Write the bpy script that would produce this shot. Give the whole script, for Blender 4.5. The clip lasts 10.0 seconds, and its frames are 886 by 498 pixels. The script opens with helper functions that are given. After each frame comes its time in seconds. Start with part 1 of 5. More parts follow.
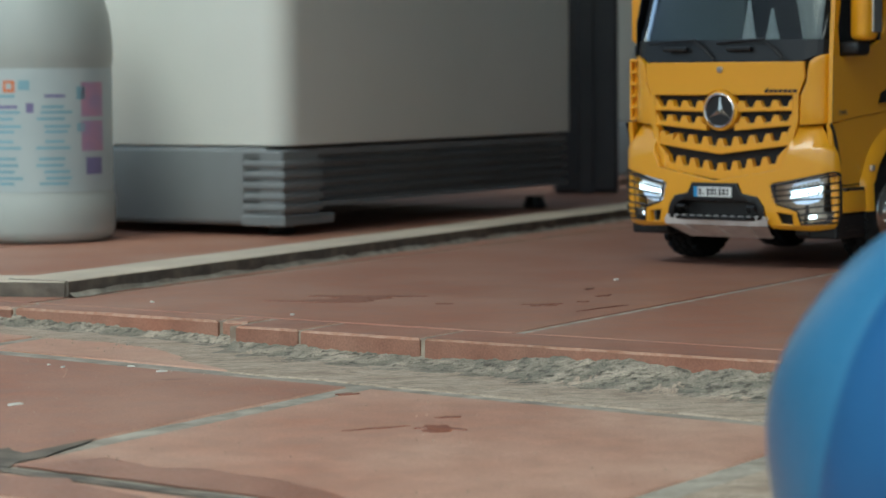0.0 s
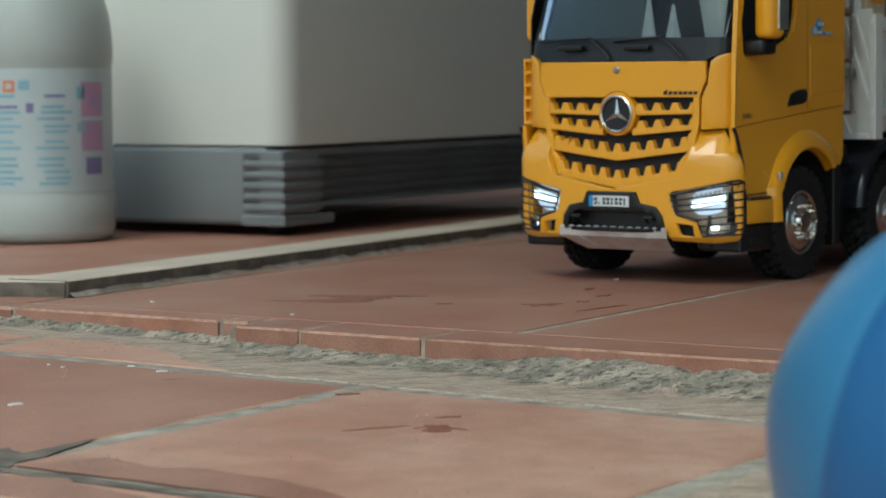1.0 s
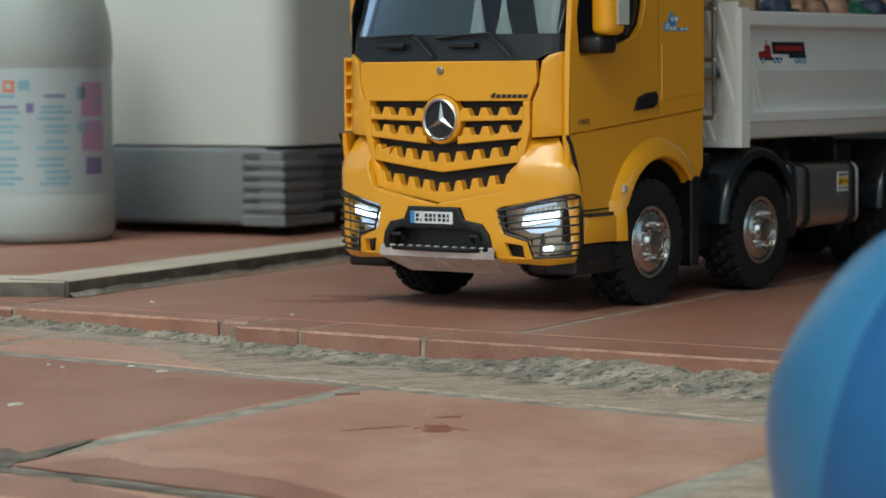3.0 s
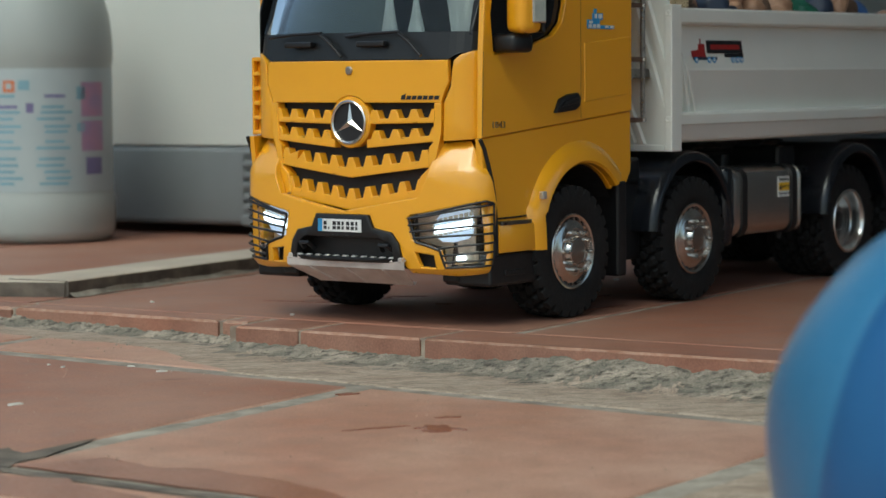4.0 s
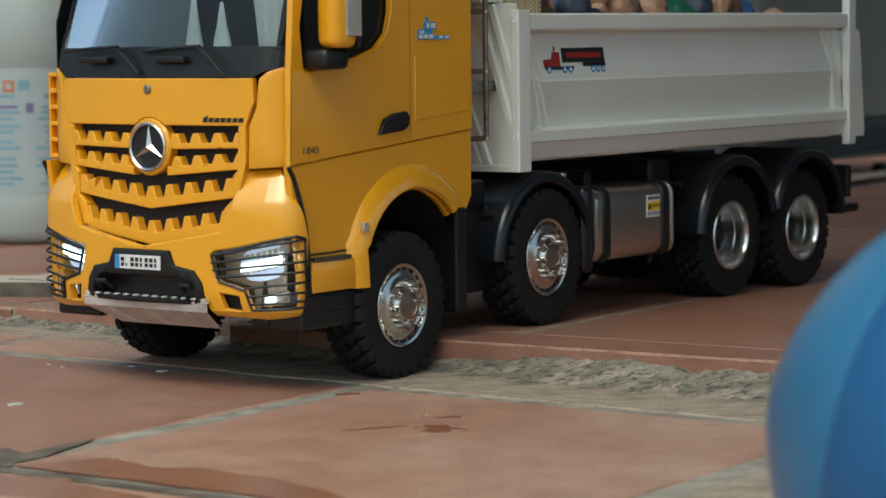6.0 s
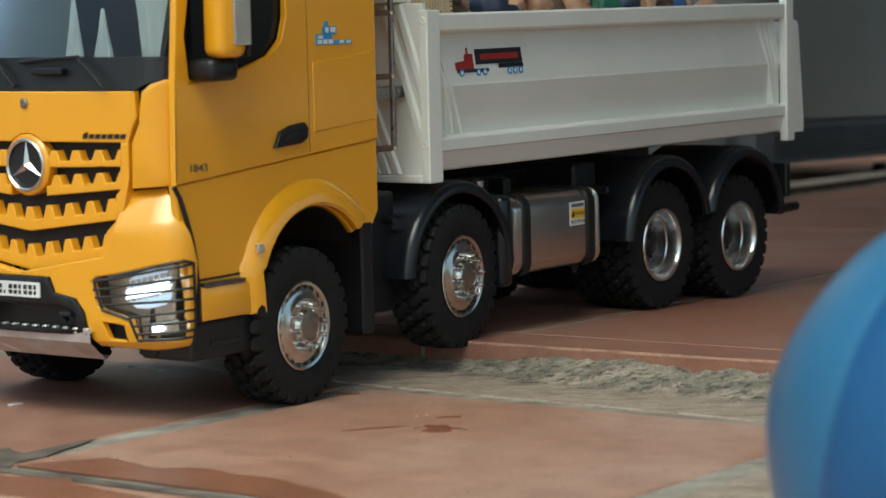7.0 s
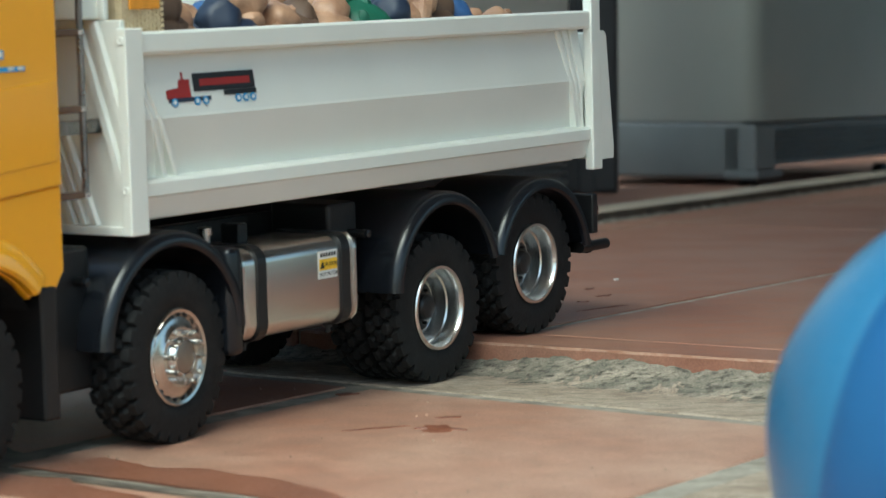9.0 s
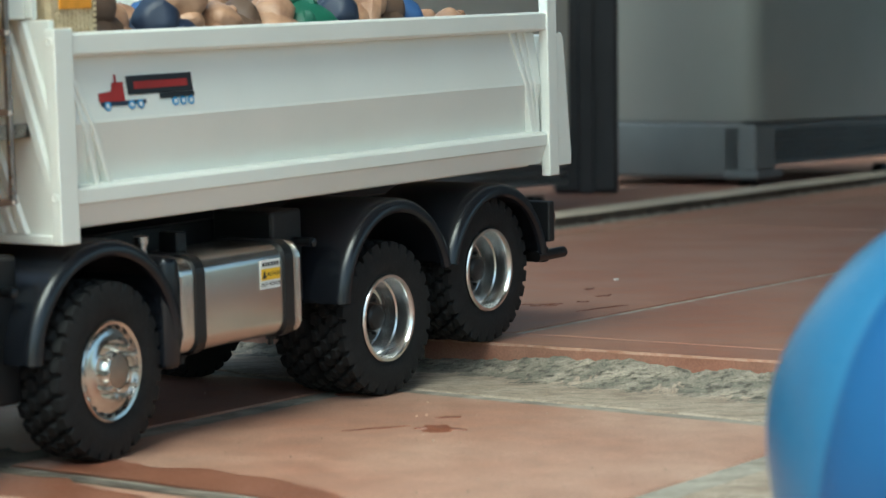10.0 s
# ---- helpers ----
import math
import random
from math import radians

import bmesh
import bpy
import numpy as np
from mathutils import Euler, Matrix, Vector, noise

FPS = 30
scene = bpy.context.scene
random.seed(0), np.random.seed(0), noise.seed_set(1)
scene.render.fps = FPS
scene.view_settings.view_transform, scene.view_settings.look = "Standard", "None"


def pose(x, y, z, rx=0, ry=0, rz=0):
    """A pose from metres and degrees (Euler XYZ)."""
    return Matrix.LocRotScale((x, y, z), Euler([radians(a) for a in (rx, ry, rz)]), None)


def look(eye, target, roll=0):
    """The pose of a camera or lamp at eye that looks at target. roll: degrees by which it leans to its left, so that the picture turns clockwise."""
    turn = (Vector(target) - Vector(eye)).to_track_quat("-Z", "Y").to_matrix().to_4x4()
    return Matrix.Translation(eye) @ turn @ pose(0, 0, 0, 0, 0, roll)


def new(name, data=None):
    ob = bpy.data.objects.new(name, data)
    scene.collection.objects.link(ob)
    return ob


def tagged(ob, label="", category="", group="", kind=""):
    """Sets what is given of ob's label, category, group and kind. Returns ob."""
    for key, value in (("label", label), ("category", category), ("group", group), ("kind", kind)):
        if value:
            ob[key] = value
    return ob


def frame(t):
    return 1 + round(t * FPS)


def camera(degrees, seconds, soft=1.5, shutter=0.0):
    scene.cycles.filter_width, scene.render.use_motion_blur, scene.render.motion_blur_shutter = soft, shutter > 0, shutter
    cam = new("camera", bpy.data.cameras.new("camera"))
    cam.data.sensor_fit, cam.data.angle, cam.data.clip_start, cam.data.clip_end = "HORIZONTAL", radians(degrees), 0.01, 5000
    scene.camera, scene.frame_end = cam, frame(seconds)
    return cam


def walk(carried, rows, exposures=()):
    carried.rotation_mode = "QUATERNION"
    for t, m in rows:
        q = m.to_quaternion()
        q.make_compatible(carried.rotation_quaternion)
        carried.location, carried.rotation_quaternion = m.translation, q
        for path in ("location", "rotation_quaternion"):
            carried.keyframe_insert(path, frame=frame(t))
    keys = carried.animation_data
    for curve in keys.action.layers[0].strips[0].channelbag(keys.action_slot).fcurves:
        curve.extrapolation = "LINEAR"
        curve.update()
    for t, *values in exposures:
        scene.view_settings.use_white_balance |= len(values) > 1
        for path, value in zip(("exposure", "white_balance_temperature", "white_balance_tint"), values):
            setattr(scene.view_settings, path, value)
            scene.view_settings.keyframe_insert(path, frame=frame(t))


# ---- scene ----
# the camera stands still on a low support in front of the step
cam = camera(19.765, 10.0, soft=1.5)
EYE = Vector((0.0, 0.0, 0.1553))
AIM = EYE + Vector((0.0, math.cos(radians(3.948)), -math.sin(radians(3.948))))
walk(cam, [(0.0, look(EYE, AIM, -0.443)), (10.0, look(EYE, AIM, -0.443))],
     [(0.0, 0.55, 5950, -9), (5.5, 0.37, 6200, -6), (7.0, 0.52, 6200, -7), (7.5, 0.68, 6150, -8), (8.0, 0.84, 6100, -9), (9.0, 1.02, 5850, -13), (10.0, 1.07, 5800, -14)])
cam.data.dof.use_dof = True
cam.data.dof.focus_distance = 1.50
cam.data.dof.aperture_fstop = 17.0

# ---- light: an overcast porch, open towards the camera ----
world = bpy.data.worlds.new("world")
scene.world = world
world.use_nodes = True
wn = world.node_tree
sky = wn.nodes.new("ShaderNodeTexSky")
sky.sky_type = "NISHITA"
sky.sun_disc = False
sky.sun_elevation = radians(59.7)
sky.sun_rotation = radians(201.8)
sky.dust_density = 4.0
wn.links.new(sky.outputs[0], wn.nodes["Background"].inputs[0])
wn.nodes["Background"].inputs[1].default_value = 0.12
sun = new("sun", bpy.data.lights.new("sun", "SUN"))
sun.data.energy = 1.5
sun.data.angle = radians(45)
sun.data.color = (1.0, 0.97, 0.92)
sun.matrix_world = look((-1.0, -0.9, 4.6), (0, 1.6, 0))


# ---- materials ----
def node_mat(name):
    m = bpy.data.materials.new(name)
    m.use_nodes = True
    nt = m.node_tree
    return m, nt, nt.nodes["Principled BSDF"]


def mat(name, col, col2=None, rough=0.5, metal=0.0, scale=40.0, bump=0.05, fine=400.0, coat=0.0, vary=0.12, detail=4.0):
    """A surface with large soft patches, fine grain and uneven gloss."""
    m, nt, b = node_mat(name)
    col2 = col2 or tuple(c * 0.82 for c in col)
    tc = nt.nodes.new("ShaderNodeTexCoord")
    n1 = nt.nodes.new("ShaderNodeTexNoise")
    n1.inputs["Scale"].default_value = scale
    n1.inputs["Detail"].default_value = detail
    n2 = nt.nodes.new("ShaderNodeTexNoise")
    n2.inputs["Scale"].default_value = fine
    n2.inputs["Detail"].default_value = 3.0
    for n in (n1, n2):
        nt.links.new(tc.outputs["Object"], n.inputs["Vector"])
    ramp = nt.nodes.new("ShaderNodeValToRGB")
    ramp.color_ramp.elements[0].position, ramp.color_ramp.elements[1].position = 0.35, 0.68
    ramp.color_ramp.elements[0].color = (*col2, 1)
    ramp.color_ramp.elements[1].color = (*col, 1)
    nt.links.new(n1.outputs["Fac"], ramp.inputs["Fac"])
    nt.links.new(ramp.outputs["Color"], b.inputs["Base Color"])
    mr = nt.nodes.new("ShaderNodeMapRange")
    mr.inputs["To Min"].default_value = max(0.02, rough - vary)
    mr.inputs["To Max"].default_value = min(1.0, rough + vary)
    nt.links.new(n2.outputs["Fac"], mr.inputs["Value"])
    nt.links.new(mr.outputs["Result"], b.inputs["Roughness"])
    if bump:
        bp = nt.nodes.new("ShaderNodeBump")
        bp.inputs["Strength"].default_value = bump
        bp.inputs["Distance"].default_value = 0.001
        nt.links.new(n2.outputs["Fac"], bp.inputs["Height"])
        nt.links.new(bp.outputs["Normal"], b.inputs["Normal"])
    b.inputs["Metallic"].default_value = metal
    b.inputs["Coat Weight"].default_value = coat
    b.inputs["Coat Roughness"].default_value = 0.08
    return m


def tile_mat(name, clay, dust, dust_at=0.52):
    """Fired clay: tone by piece, a dusty cement film in patches, dark scuffs and fine pits."""
    m, nt, b = node_mat(name)
    tc = nt.nodes.new("ShaderNodeTexCoord")
    info = nt.nodes.new("ShaderNodeObjectInfo")
    big, mid, pit, scuff = (nt.nodes.new("ShaderNodeTexNoise") for _ in range(4))
    for n, s, d in ((big, 9.0, 6.0), (mid, 55.0, 9.0), (pit, 420.0, 3.0), (scuff, 16.0, 8.0)):
        n.inputs["Scale"].default_value, n.inputs["Detail"].default_value = s, d
    mp = nt.nodes.new("ShaderNodeMapping")
    mp.inputs["Scale"].default_value = (1.0, 3.0, 1.0)
    mp.inputs["Rotation"].default_value = (0, 0, radians(-20))
    nt.links.new(tc.outputs["Object"], mp.inputs["Vector"])
    for n in (big, mid, pit):
        nt.links.new(tc.outputs["Object"], n.inputs["Vector"])
    nt.links.new(mp.outputs["Vector"], scuff.inputs["Vector"])

    def ramp(src, p0, p1, c0=(0, 0, 0), c1=(1, 1, 1)):
        r = nt.nodes.new("ShaderNodeValToRGB")
        r.color_ramp.elements[0].position, r.color_ramp.elements[1].position = p0, p1
        r.color_ramp.elements[0].color, r.color_ramp.elements[1].color = (*c0, 1), (*c1, 1)
        nt.links.new(src, r.inputs["Fac"])
        return r.outputs["Color"]

    def mix(fac, a, bb, kind="MIX"):
        x = nt.nodes.new("ShaderNodeMixRGB")
        x.blend_type = kind
        for sock, v in ((x.inputs[0], fac), (x.inputs[1], a), (x.inputs[2], bb)):
            if isinstance(v, tuple):
                sock.default_value = (*v, 1)
            elif isinstance(v, float):
                sock.default_value = v
            else:
                nt.links.new(v, sock)
        return x.outputs[0]

    base = ramp(mid.outputs["Fac"], 0.3, 0.7, tuple(c * 0.78 for c in clay), tuple(c * 1.12 for c in clay))
    tone = ramp(info.outputs["Random"], 0.0, 1.0, (0.86, 0.84, 0.84), (1.08, 1.06, 1.04))
    base = mix(1.0, base, tone, "MULTIPLY")
    film = mix(0.5, ramp(big.outputs["Fac"], dust_at - 0.22, dust_at + 0.26), ramp(mid.outputs["Fac"], 0.35, 0.75), "MULTIPLY")
    base = mix(film, base, dust)
    base = mix(ramp(scuff.outputs["Fac"], 0.70, 0.80), base, tuple(c * 0.62 for c in clay))
    grain = nt.nodes.new("ShaderNodeTexNoise")
    grain.inputs["Scale"].default_value, grain.inputs["Detail"].default_value = 900.0, 3.0
    nt.links.new(tc.outputs["Object"], grain.inputs["Vector"])
    base = mix(0.8, base, ramp(grain.outputs["Fac"], 0.32, 0.68, (0.80, 0.79, 0.78), (1.17, 1.18, 1.20)), "MULTIPLY")
    nt.links.new(base, b.inputs["Base Color"])
    mr = nt.nodes.new("ShaderNodeMapRange")
    mr.inputs["To Min"].default_value, mr.inputs["To Max"].default_value = 0.42, 0.78
    nt.links.new(mid.outputs["Fac"], mr.inputs["Value"])
    nt.links.new(mr.outputs["Result"], b.inputs["Roughness"])
    bp = nt.nodes.new("ShaderNodeBump")
    bp.inputs["Strength"].default_value, bp.inputs["Distance"].default_value = 0.35, 0.0006
    hm = mix(0.5, pit.outputs["Fac"], mid.outputs["Fac"])
    nt.links.new(hm, bp.inputs["Height"])
    nt.links.new(bp.outputs["Normal"], b.inputs["Normal"])
    return m


def glow(name, col, strength):
    m, nt, b = node_mat(name)
    b.inputs["Base Color"].default_value = (*col, 1)
    b.inputs["Emission Color"].default_value = (*col, 1)
    b.inputs["Emission Strength"].default_value = strength
    return m


def glass(name, col=(1, 1, 1), rough=0.02):
    m, nt, b = node_mat(name)
    b.inputs["Base Color"].default_value = (*col, 1)
    b.inputs["Transmission Weight"].default_value = 1.0
    b.inputs["Roughness"].default_value = rough
    b.inputs["IOR"].default_value = 1.45
    return m


CLAY = tile_mat("terracotta", (0.29, 0.128, 0.083), (0.36, 0.235, 0.175), 0.60)
CLAY_LOW = tile_mat("terracotta_dusty", (0.36, 0.175, 0.118), (0.46, 0.32, 0.245), 0.46)
CLAY_MID = tile_mat("terracotta_bare", (0.29, 0.128, 0.083), (0.35, 0.225, 0.17), 0.56)
CLAY_WET = mat("wet_clay", (0.215, 0.075, 0.04), (0.16, 0.052, 0.028), rough=0.5, scale=60, bump=0.1)
GROUT = mat("grout", (0.35, 0.315, 0.262), (0.185, 0.162, 0.134), rough=0.9, scale=60, bump=0.6, fine=300)
DUSTY_GROUT = mat("dusty_grey_grout", (0.40, 0.35, 0.29), (0.27, 0.22, 0.175), rough=0.9, scale=60, bump=0.5, fine=300)
SMEAR = mat("faint_clay_smear", (0.175, 0.066, 0.038), (0.225, 0.092, 0.055), rough=0.6, scale=90, bump=0.2)
PALE_GROUT = mat("pale_grout", (0.37, 0.32, 0.26), (0.22, 0.165, 0.125), rough=0.9, scale=90, bump=0.5, fine=300)
DARK_GROUT = mat("darker_grout", (0.17, 0.14, 0.11), (0.07, 0.058, 0.046), rough=0.7, scale=60, bump=0.5, fine=300)
def crumbly(name, pale, dark, pit, lean_to):
    """Cement seen close: streaks along the step, grains and dark pits."""
    m, nt, b = node_mat(name)
    tc = nt.nodes.new("ShaderNodeTexCoord")
    mp = nt.nodes.new("ShaderNodeMapping")
    mp.inputs["Rotation"].default_value = (0, 0, radians(35))
    mp.inputs["Scale"].default_value = (0.35, 1.0, 1.6)
    nt.links.new(tc.outputs["Object"], mp.inputs["Vector"])
    tones = []
    for sc, d, p0, p1, src in ((85.0, 8.0, 0.40 - lean_to, 0.62 - lean_to, mp.outputs["Vector"]), (330.0, 6.0, 0.30, 0.52, mp.outputs["Vector"]), (1400.0, 3.0, 0.30, 0.70, tc.outputs["Object"])):
        n = nt.nodes.new("ShaderNodeTexNoise")
        n.inputs["Scale"].default_value, n.inputs["Detail"].default_value = sc, d
        nt.links.new(src, n.inputs["Vector"])
        r = nt.nodes.new("ShaderNodeMapRange")
        r.inputs["From Min"].default_value, r.inputs["From Max"].default_value = p0, p1
        nt.links.new(n.outputs["Fac"], r.inputs["Value"])
        tones.append((r.outputs["Result"], n.outputs["Fac"]))
    body = nt.nodes.new("ShaderNodeMixRGB")
    body.inputs[1].default_value, body.inputs[2].default_value = (*dark, 1), (*pale, 1)
    nt.links.new(tones[0][0], body.inputs[0])
    pits = nt.nodes.new("ShaderNodeMixRGB")
    pits.inputs[1].default_value = (*pit, 1)
    nt.links.new(tones[1][0], pits.inputs[0])
    nt.links.new(body.outputs[0], pits.inputs[2])
    grain = nt.nodes.new("ShaderNodeMixRGB")
    grain.blend_type = "OVERLAY"
    grain.inputs[0].default_value = 0.35
    nt.links.new(pits.outputs[0], grain.inputs[1])
    nt.links.new(tones[2][0], grain.inputs[2])
    nt.links.new(grain.outputs[0], b.inputs["Base Color"])
    b.inputs["Roughness"].default_value = 0.95
    bp = nt.nodes.new("ShaderNodeBump")
    bp.inputs["Strength"].default_value, bp.inputs["Distance"].default_value = 0.9, 0.0012
    nt.links.new(tones[1][1], bp.inputs["Height"])
    nt.links.new(bp.outputs["Normal"], b.inputs["Normal"])
    return m


CEMENT = crumbly("cement", (0.37, 0.30, 0.235), (0.27, 0.205, 0.155), (0.19, 0.15, 0.115), 0.06)
SHADED_MORTAR = crumbly("shaded_grey_mortar", (0.34, 0.29, 0.23), (0.165, 0.148, 0.118), (0.055, 0.048, 0.038), -0.02)
WET_CLAY = mat("wet_red_clay", (0.25, 0.105, 0.066), (0.19, 0.075, 0.046), rough=0.38, scale=40, bump=0.1)
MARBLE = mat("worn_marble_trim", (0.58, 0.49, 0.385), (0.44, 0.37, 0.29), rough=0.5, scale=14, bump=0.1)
# pale nosing edge: wear, with the edge's highlight put into the colour
WORN_HIGHLIGHT = mat("worn_clay_highlight", (0.42, 0.27, 0.20), (0.31, 0.155, 0.10), rough=0.85, scale=160, bump=0.4)
MARBLE_EDGE = mat("dark_stone_edge", (0.15, 0.125, 0.10), (0.075, 0.063, 0.053), rough=0.9, scale=60, bump=0.6)
CHIP = mat("plaster_chip", (0.58, 0.56, 0.51), rough=0.9, bump=0.3)
YELLOW = mat("yellow_paint", (0.83, 0.385, 0.012), (0.80, 0.365, 0.010), rough=0.30, scale=8, bump=0.015, fine=900, coat=0.9, vary=0.05)
BLACK = mat("black_plastic", (0.0075, 0.008, 0.0095), (0.005, 0.0053, 0.006), rough=0.42, scale=60, bump=0.05)
SATIN = mat("satin_black_fender", (0.009, 0.011, 0.015), (0.007, 0.008, 0.011), rough=0.25, scale=30, bump=0.0, fine=60, vary=0.03)
RUBBER = mat("tyre_rubber", (0.013, 0.0132, 0.014), (0.009, 0.0091, 0.0095), rough=0.7, scale=120, bump=0.25, fine=700)
RUBBER.node_tree.nodes["Principled BSDF"].inputs["Specular IOR Level"].default_value = 0.3
BRIGHT = mat("bright_chrome", (0.78, 0.78, 0.77), (0.66, 0.66, 0.65), rough=0.24, metal=1.0, scale=90, bump=0.0, fine=120, vary=0.03)
GUNMETAL = mat("dark_steel", (0.30, 0.29, 0.28), (0.20, 0.19, 0.185), rough=0.3, metal=1.0, scale=90, bump=0.0)
CHROME = mat("chrome", (0.74, 0.72, 0.68), (0.62, 0.60, 0.57), rough=0.2, metal=1.0, scale=90, bump=0.0, fine=120, vary=0.03)
HUBM = mat("dull_hub_metal", (0.42, 0.385, 0.345), (0.33, 0.30, 0.27), rough=0.33, metal=1.0, scale=90, bump=0.0)
STEEL = mat("brushed_steel", (0.66, 0.63, 0.60), (0.62, 0.59, 0.56), rough=0.24, metal=1.0, scale=12, bump=0.0, fine=30, vary=0.02)
ALU = mat("treadplate_aluminium", (0.74, 0.71, 0.68), (0.56, 0.52, 0.49), rough=0.42, metal=0.55, scale=70, bump=0.2)
BEDW = mat("silver_white_paint", (0.82, 0.83, 0.78), (0.78, 0.79, 0.735), rough=0.42, metal=0.12, scale=12, bump=0.03, fine=900, vary=0.06)
SCREEN = mat("smoked_windscreen", (0.012, 0.013, 0.015), (0.008, 0.009, 0.010), rough=0.07, scale=10, bump=0.0, vary=0.02)
SCREEN.node_tree.nodes["Principled BSDF"].inputs["Specular IOR Level"].default_value = 0.28
HOLE = mat("dark_interior", (0.008, 0.008, 0.009), rough=0.7)
GREY = mat("grey_plastic_plinth", (0.20, 0.215, 0.22), (0.17, 0.18, 0.185), rough=0.5, scale=9, bump=0.05)
SHADED_ENAMEL = mat("shaded_enamel", (0.42, 0.445, 0.415), (0.37, 0.395, 0.365), rough=0.42, scale=4, bump=0.02)
WHITE = mat("off_white_enamel", (0.80, 0.83, 0.77), (0.75, 0.78, 0.72), rough=0.36, scale=4, bump=0.02)
DARKPOST = mat("dark_grey_paint", (0.055, 0.058, 0.065), (0.04, 0.042, 0.048), rough=0.5, scale=9)
WALLM = mat("porch_wall_paint", (0.15, 0.148, 0.138), (0.11, 0.108, 0.10), rough=0.9, scale=3, bump=0.2)
JUG = mat("white_plastic_jug", (0.40, 0.43, 0.41), (0.36, 0.39, 0.37), rough=0.42, scale=9, bump=0.02)
LABEL = mat("pale_label", (0.44, 0.50, 0.50), (0.40, 0.46, 0.47), rough=0.45, scale=25, bump=0.0)
INK_BLUE = mat("label_blue_ink", (0.24, 0.42, 0.50), rough=0.5, bump=0.0)
INK_PINK = mat("label_pink_ink", (0.44, 0.24, 0.33), (0.34, 0.24, 0.38), rough=0.5, scale=60, bump=0.0)
INK_VIOLET = mat("label_violet_ink", (0.20, 0.18, 0.34), rough=0.5, bump=0.0)
INK_ORANGE = mat("label_orange_ink", (0.65, 0.20, 0.08), rough=0.5, bump=0.0)
BALL_SHADED = mat("shaded_blue_vinyl", (0.014, 0.088, 0.235), (0.011, 0.072, 0.195), rough=0.35, scale=12, bump=0.02)
BALL_LIT = mat("blue_vinyl", (0.034, 0.150, 0.290), (0.027, 0.122, 0.245), rough=0.32, scale=12, bump=0.02)
RED = mat("red_print", (0.33, 0.018, 0.016), rough=0.45, bump=0.0)
BLUEP = mat("blue_print", (0.05, 0.30, 0.62), rough=0.45, bump=0.0)
BLACKP = mat("black_print", (0.012, 0.012, 0.014), rough=0.45, bump=0.0)
WHITEP = mat("white_print", (0.80, 0.80, 0.78), rough=0.45, bump=0.0)
YELLOWP = mat("yellow_print", (0.85, 0.52, 0.03), rough=0.45, bump=0.0)
BURLAP = mat("burlap_weave", (0.68, 0.55, 0.36), (0.52, 0.40, 0.24), rough=0.9, scale=200, bump=0.5)
ORANGE = mat("orange_cloth", (0.72, 0.30, 0.03), rough=0.9, scale=200, bump=0.5)
SKIN = mat("tan_resin", (0.46, 0.27, 0.165), (0.28, 0.15, 0.09), rough=0.5, scale=90, bump=0.5, vary=0.3)
NAVY = mat("navy_resin", (0.02, 0.03, 0.06), rough=0.5, scale=60)
GREEN = mat("green_resin", (0.02, 0.12, 0.07), rough=0.5, scale=60)
BLUER = mat("blue_resin", (0.05, 0.12, 0.30), rough=0.5, scale=60)
BROWN = mat("brown_resin", (0.12, 0.07, 0.045), rough=0.6, scale=60)
LAMPW = glow("lit_headlight", (0.78, 0.88, 1.0), 3.2)
LAMPS = glow("lit_reflector", (0.52, 0.61, 0.78), 0.45)
CURTAIN = mat("pale_curtain_cloth", (0.72, 0.73, 0.72), (0.60, 0.61, 0.60), rough=0.85, scale=120, bump=0.2)
REFLECTION = mat("grey_green_reflection", (0.13, 0.15, 0.15), (0.10, 0.12, 0.12), rough=0.7, scale=20, bump=0.05)
BOWL = mat("silvered_bowl", (0.82, 0.78, 0.70), (0.58, 0.54, 0.46), rough=0.2, metal=0.6, scale=120, bump=0.3)
REDLENS = mat("red_lens", (0.30, 0.015, 0.012), rough=0.15, bump=0.0, coat=1.0)
LENS = glass("clear_lens")
SCREEN_GLASS = glass("windscreen_glass", (0.55, 0.61, 0.62))
SCREEN_GLASS.node_tree.nodes["Principled BSDF"].inputs["IOR"].default_value = 1.25


# ---- mesh helpers ----
def part(name, bm, material, parent=None, label="", smooth=False, m=None):
    """Links a bmesh as one mesh object under a thing or a part."""
    me = bpy.data.meshes.new(name)
    bmesh.ops.recalc_face_normals(bm, faces=bm.faces)
    bm.to_mesh(me)
    bm.free()
    return mesh_part(name, me, material, parent, label, smooth, m)


def mesh_part(name, me, material, parent=None, label="", smooth=False, m=None):
    if material and not me.materials:
        me.materials.append(material)
    if smooth:
        me.shade_smooth()
        me.set_sharp_from_angle(angle=radians(38 if smooth is True else smooth))
    ob = new(name, me)
    if parent:
        ob.parent = parent
    if m is not None:
        ob.matrix_basis = m
    if label:
        ob["label"] = label
    return ob


def empty(name, label, category, group="", m=None, kind=""):
    ob = new(name)
    ob.empty_display_size = 0.05
    if m is not None:
        ob.matrix_basis = m
    return tagged(ob, label, category, group, kind)


def box(x0, x1, y0, y1, z0, z1, bevel=0.0, seg=2, bm=None):
    bm2 = bmesh.new()
    bmesh.ops.create_cube(bm2, size=1.0)
    for v in bm2.verts:
        v.co = Vector(((x0 + x1) / 2 + v.co.x * (x1 - x0), (y0 + y1) / 2 + v.co.y * (y1 - y0), (z0 + z1) / 2 + v.co.z * (z1 - z0)))
    if bevel:
        bmesh.ops.bevel(bm2, geom=bm2.edges[:], offset=bevel, segments=seg, affect="EDGES", profile=0.5)
    if bm is None:
        return bm2
    return merge(bm, bm2)


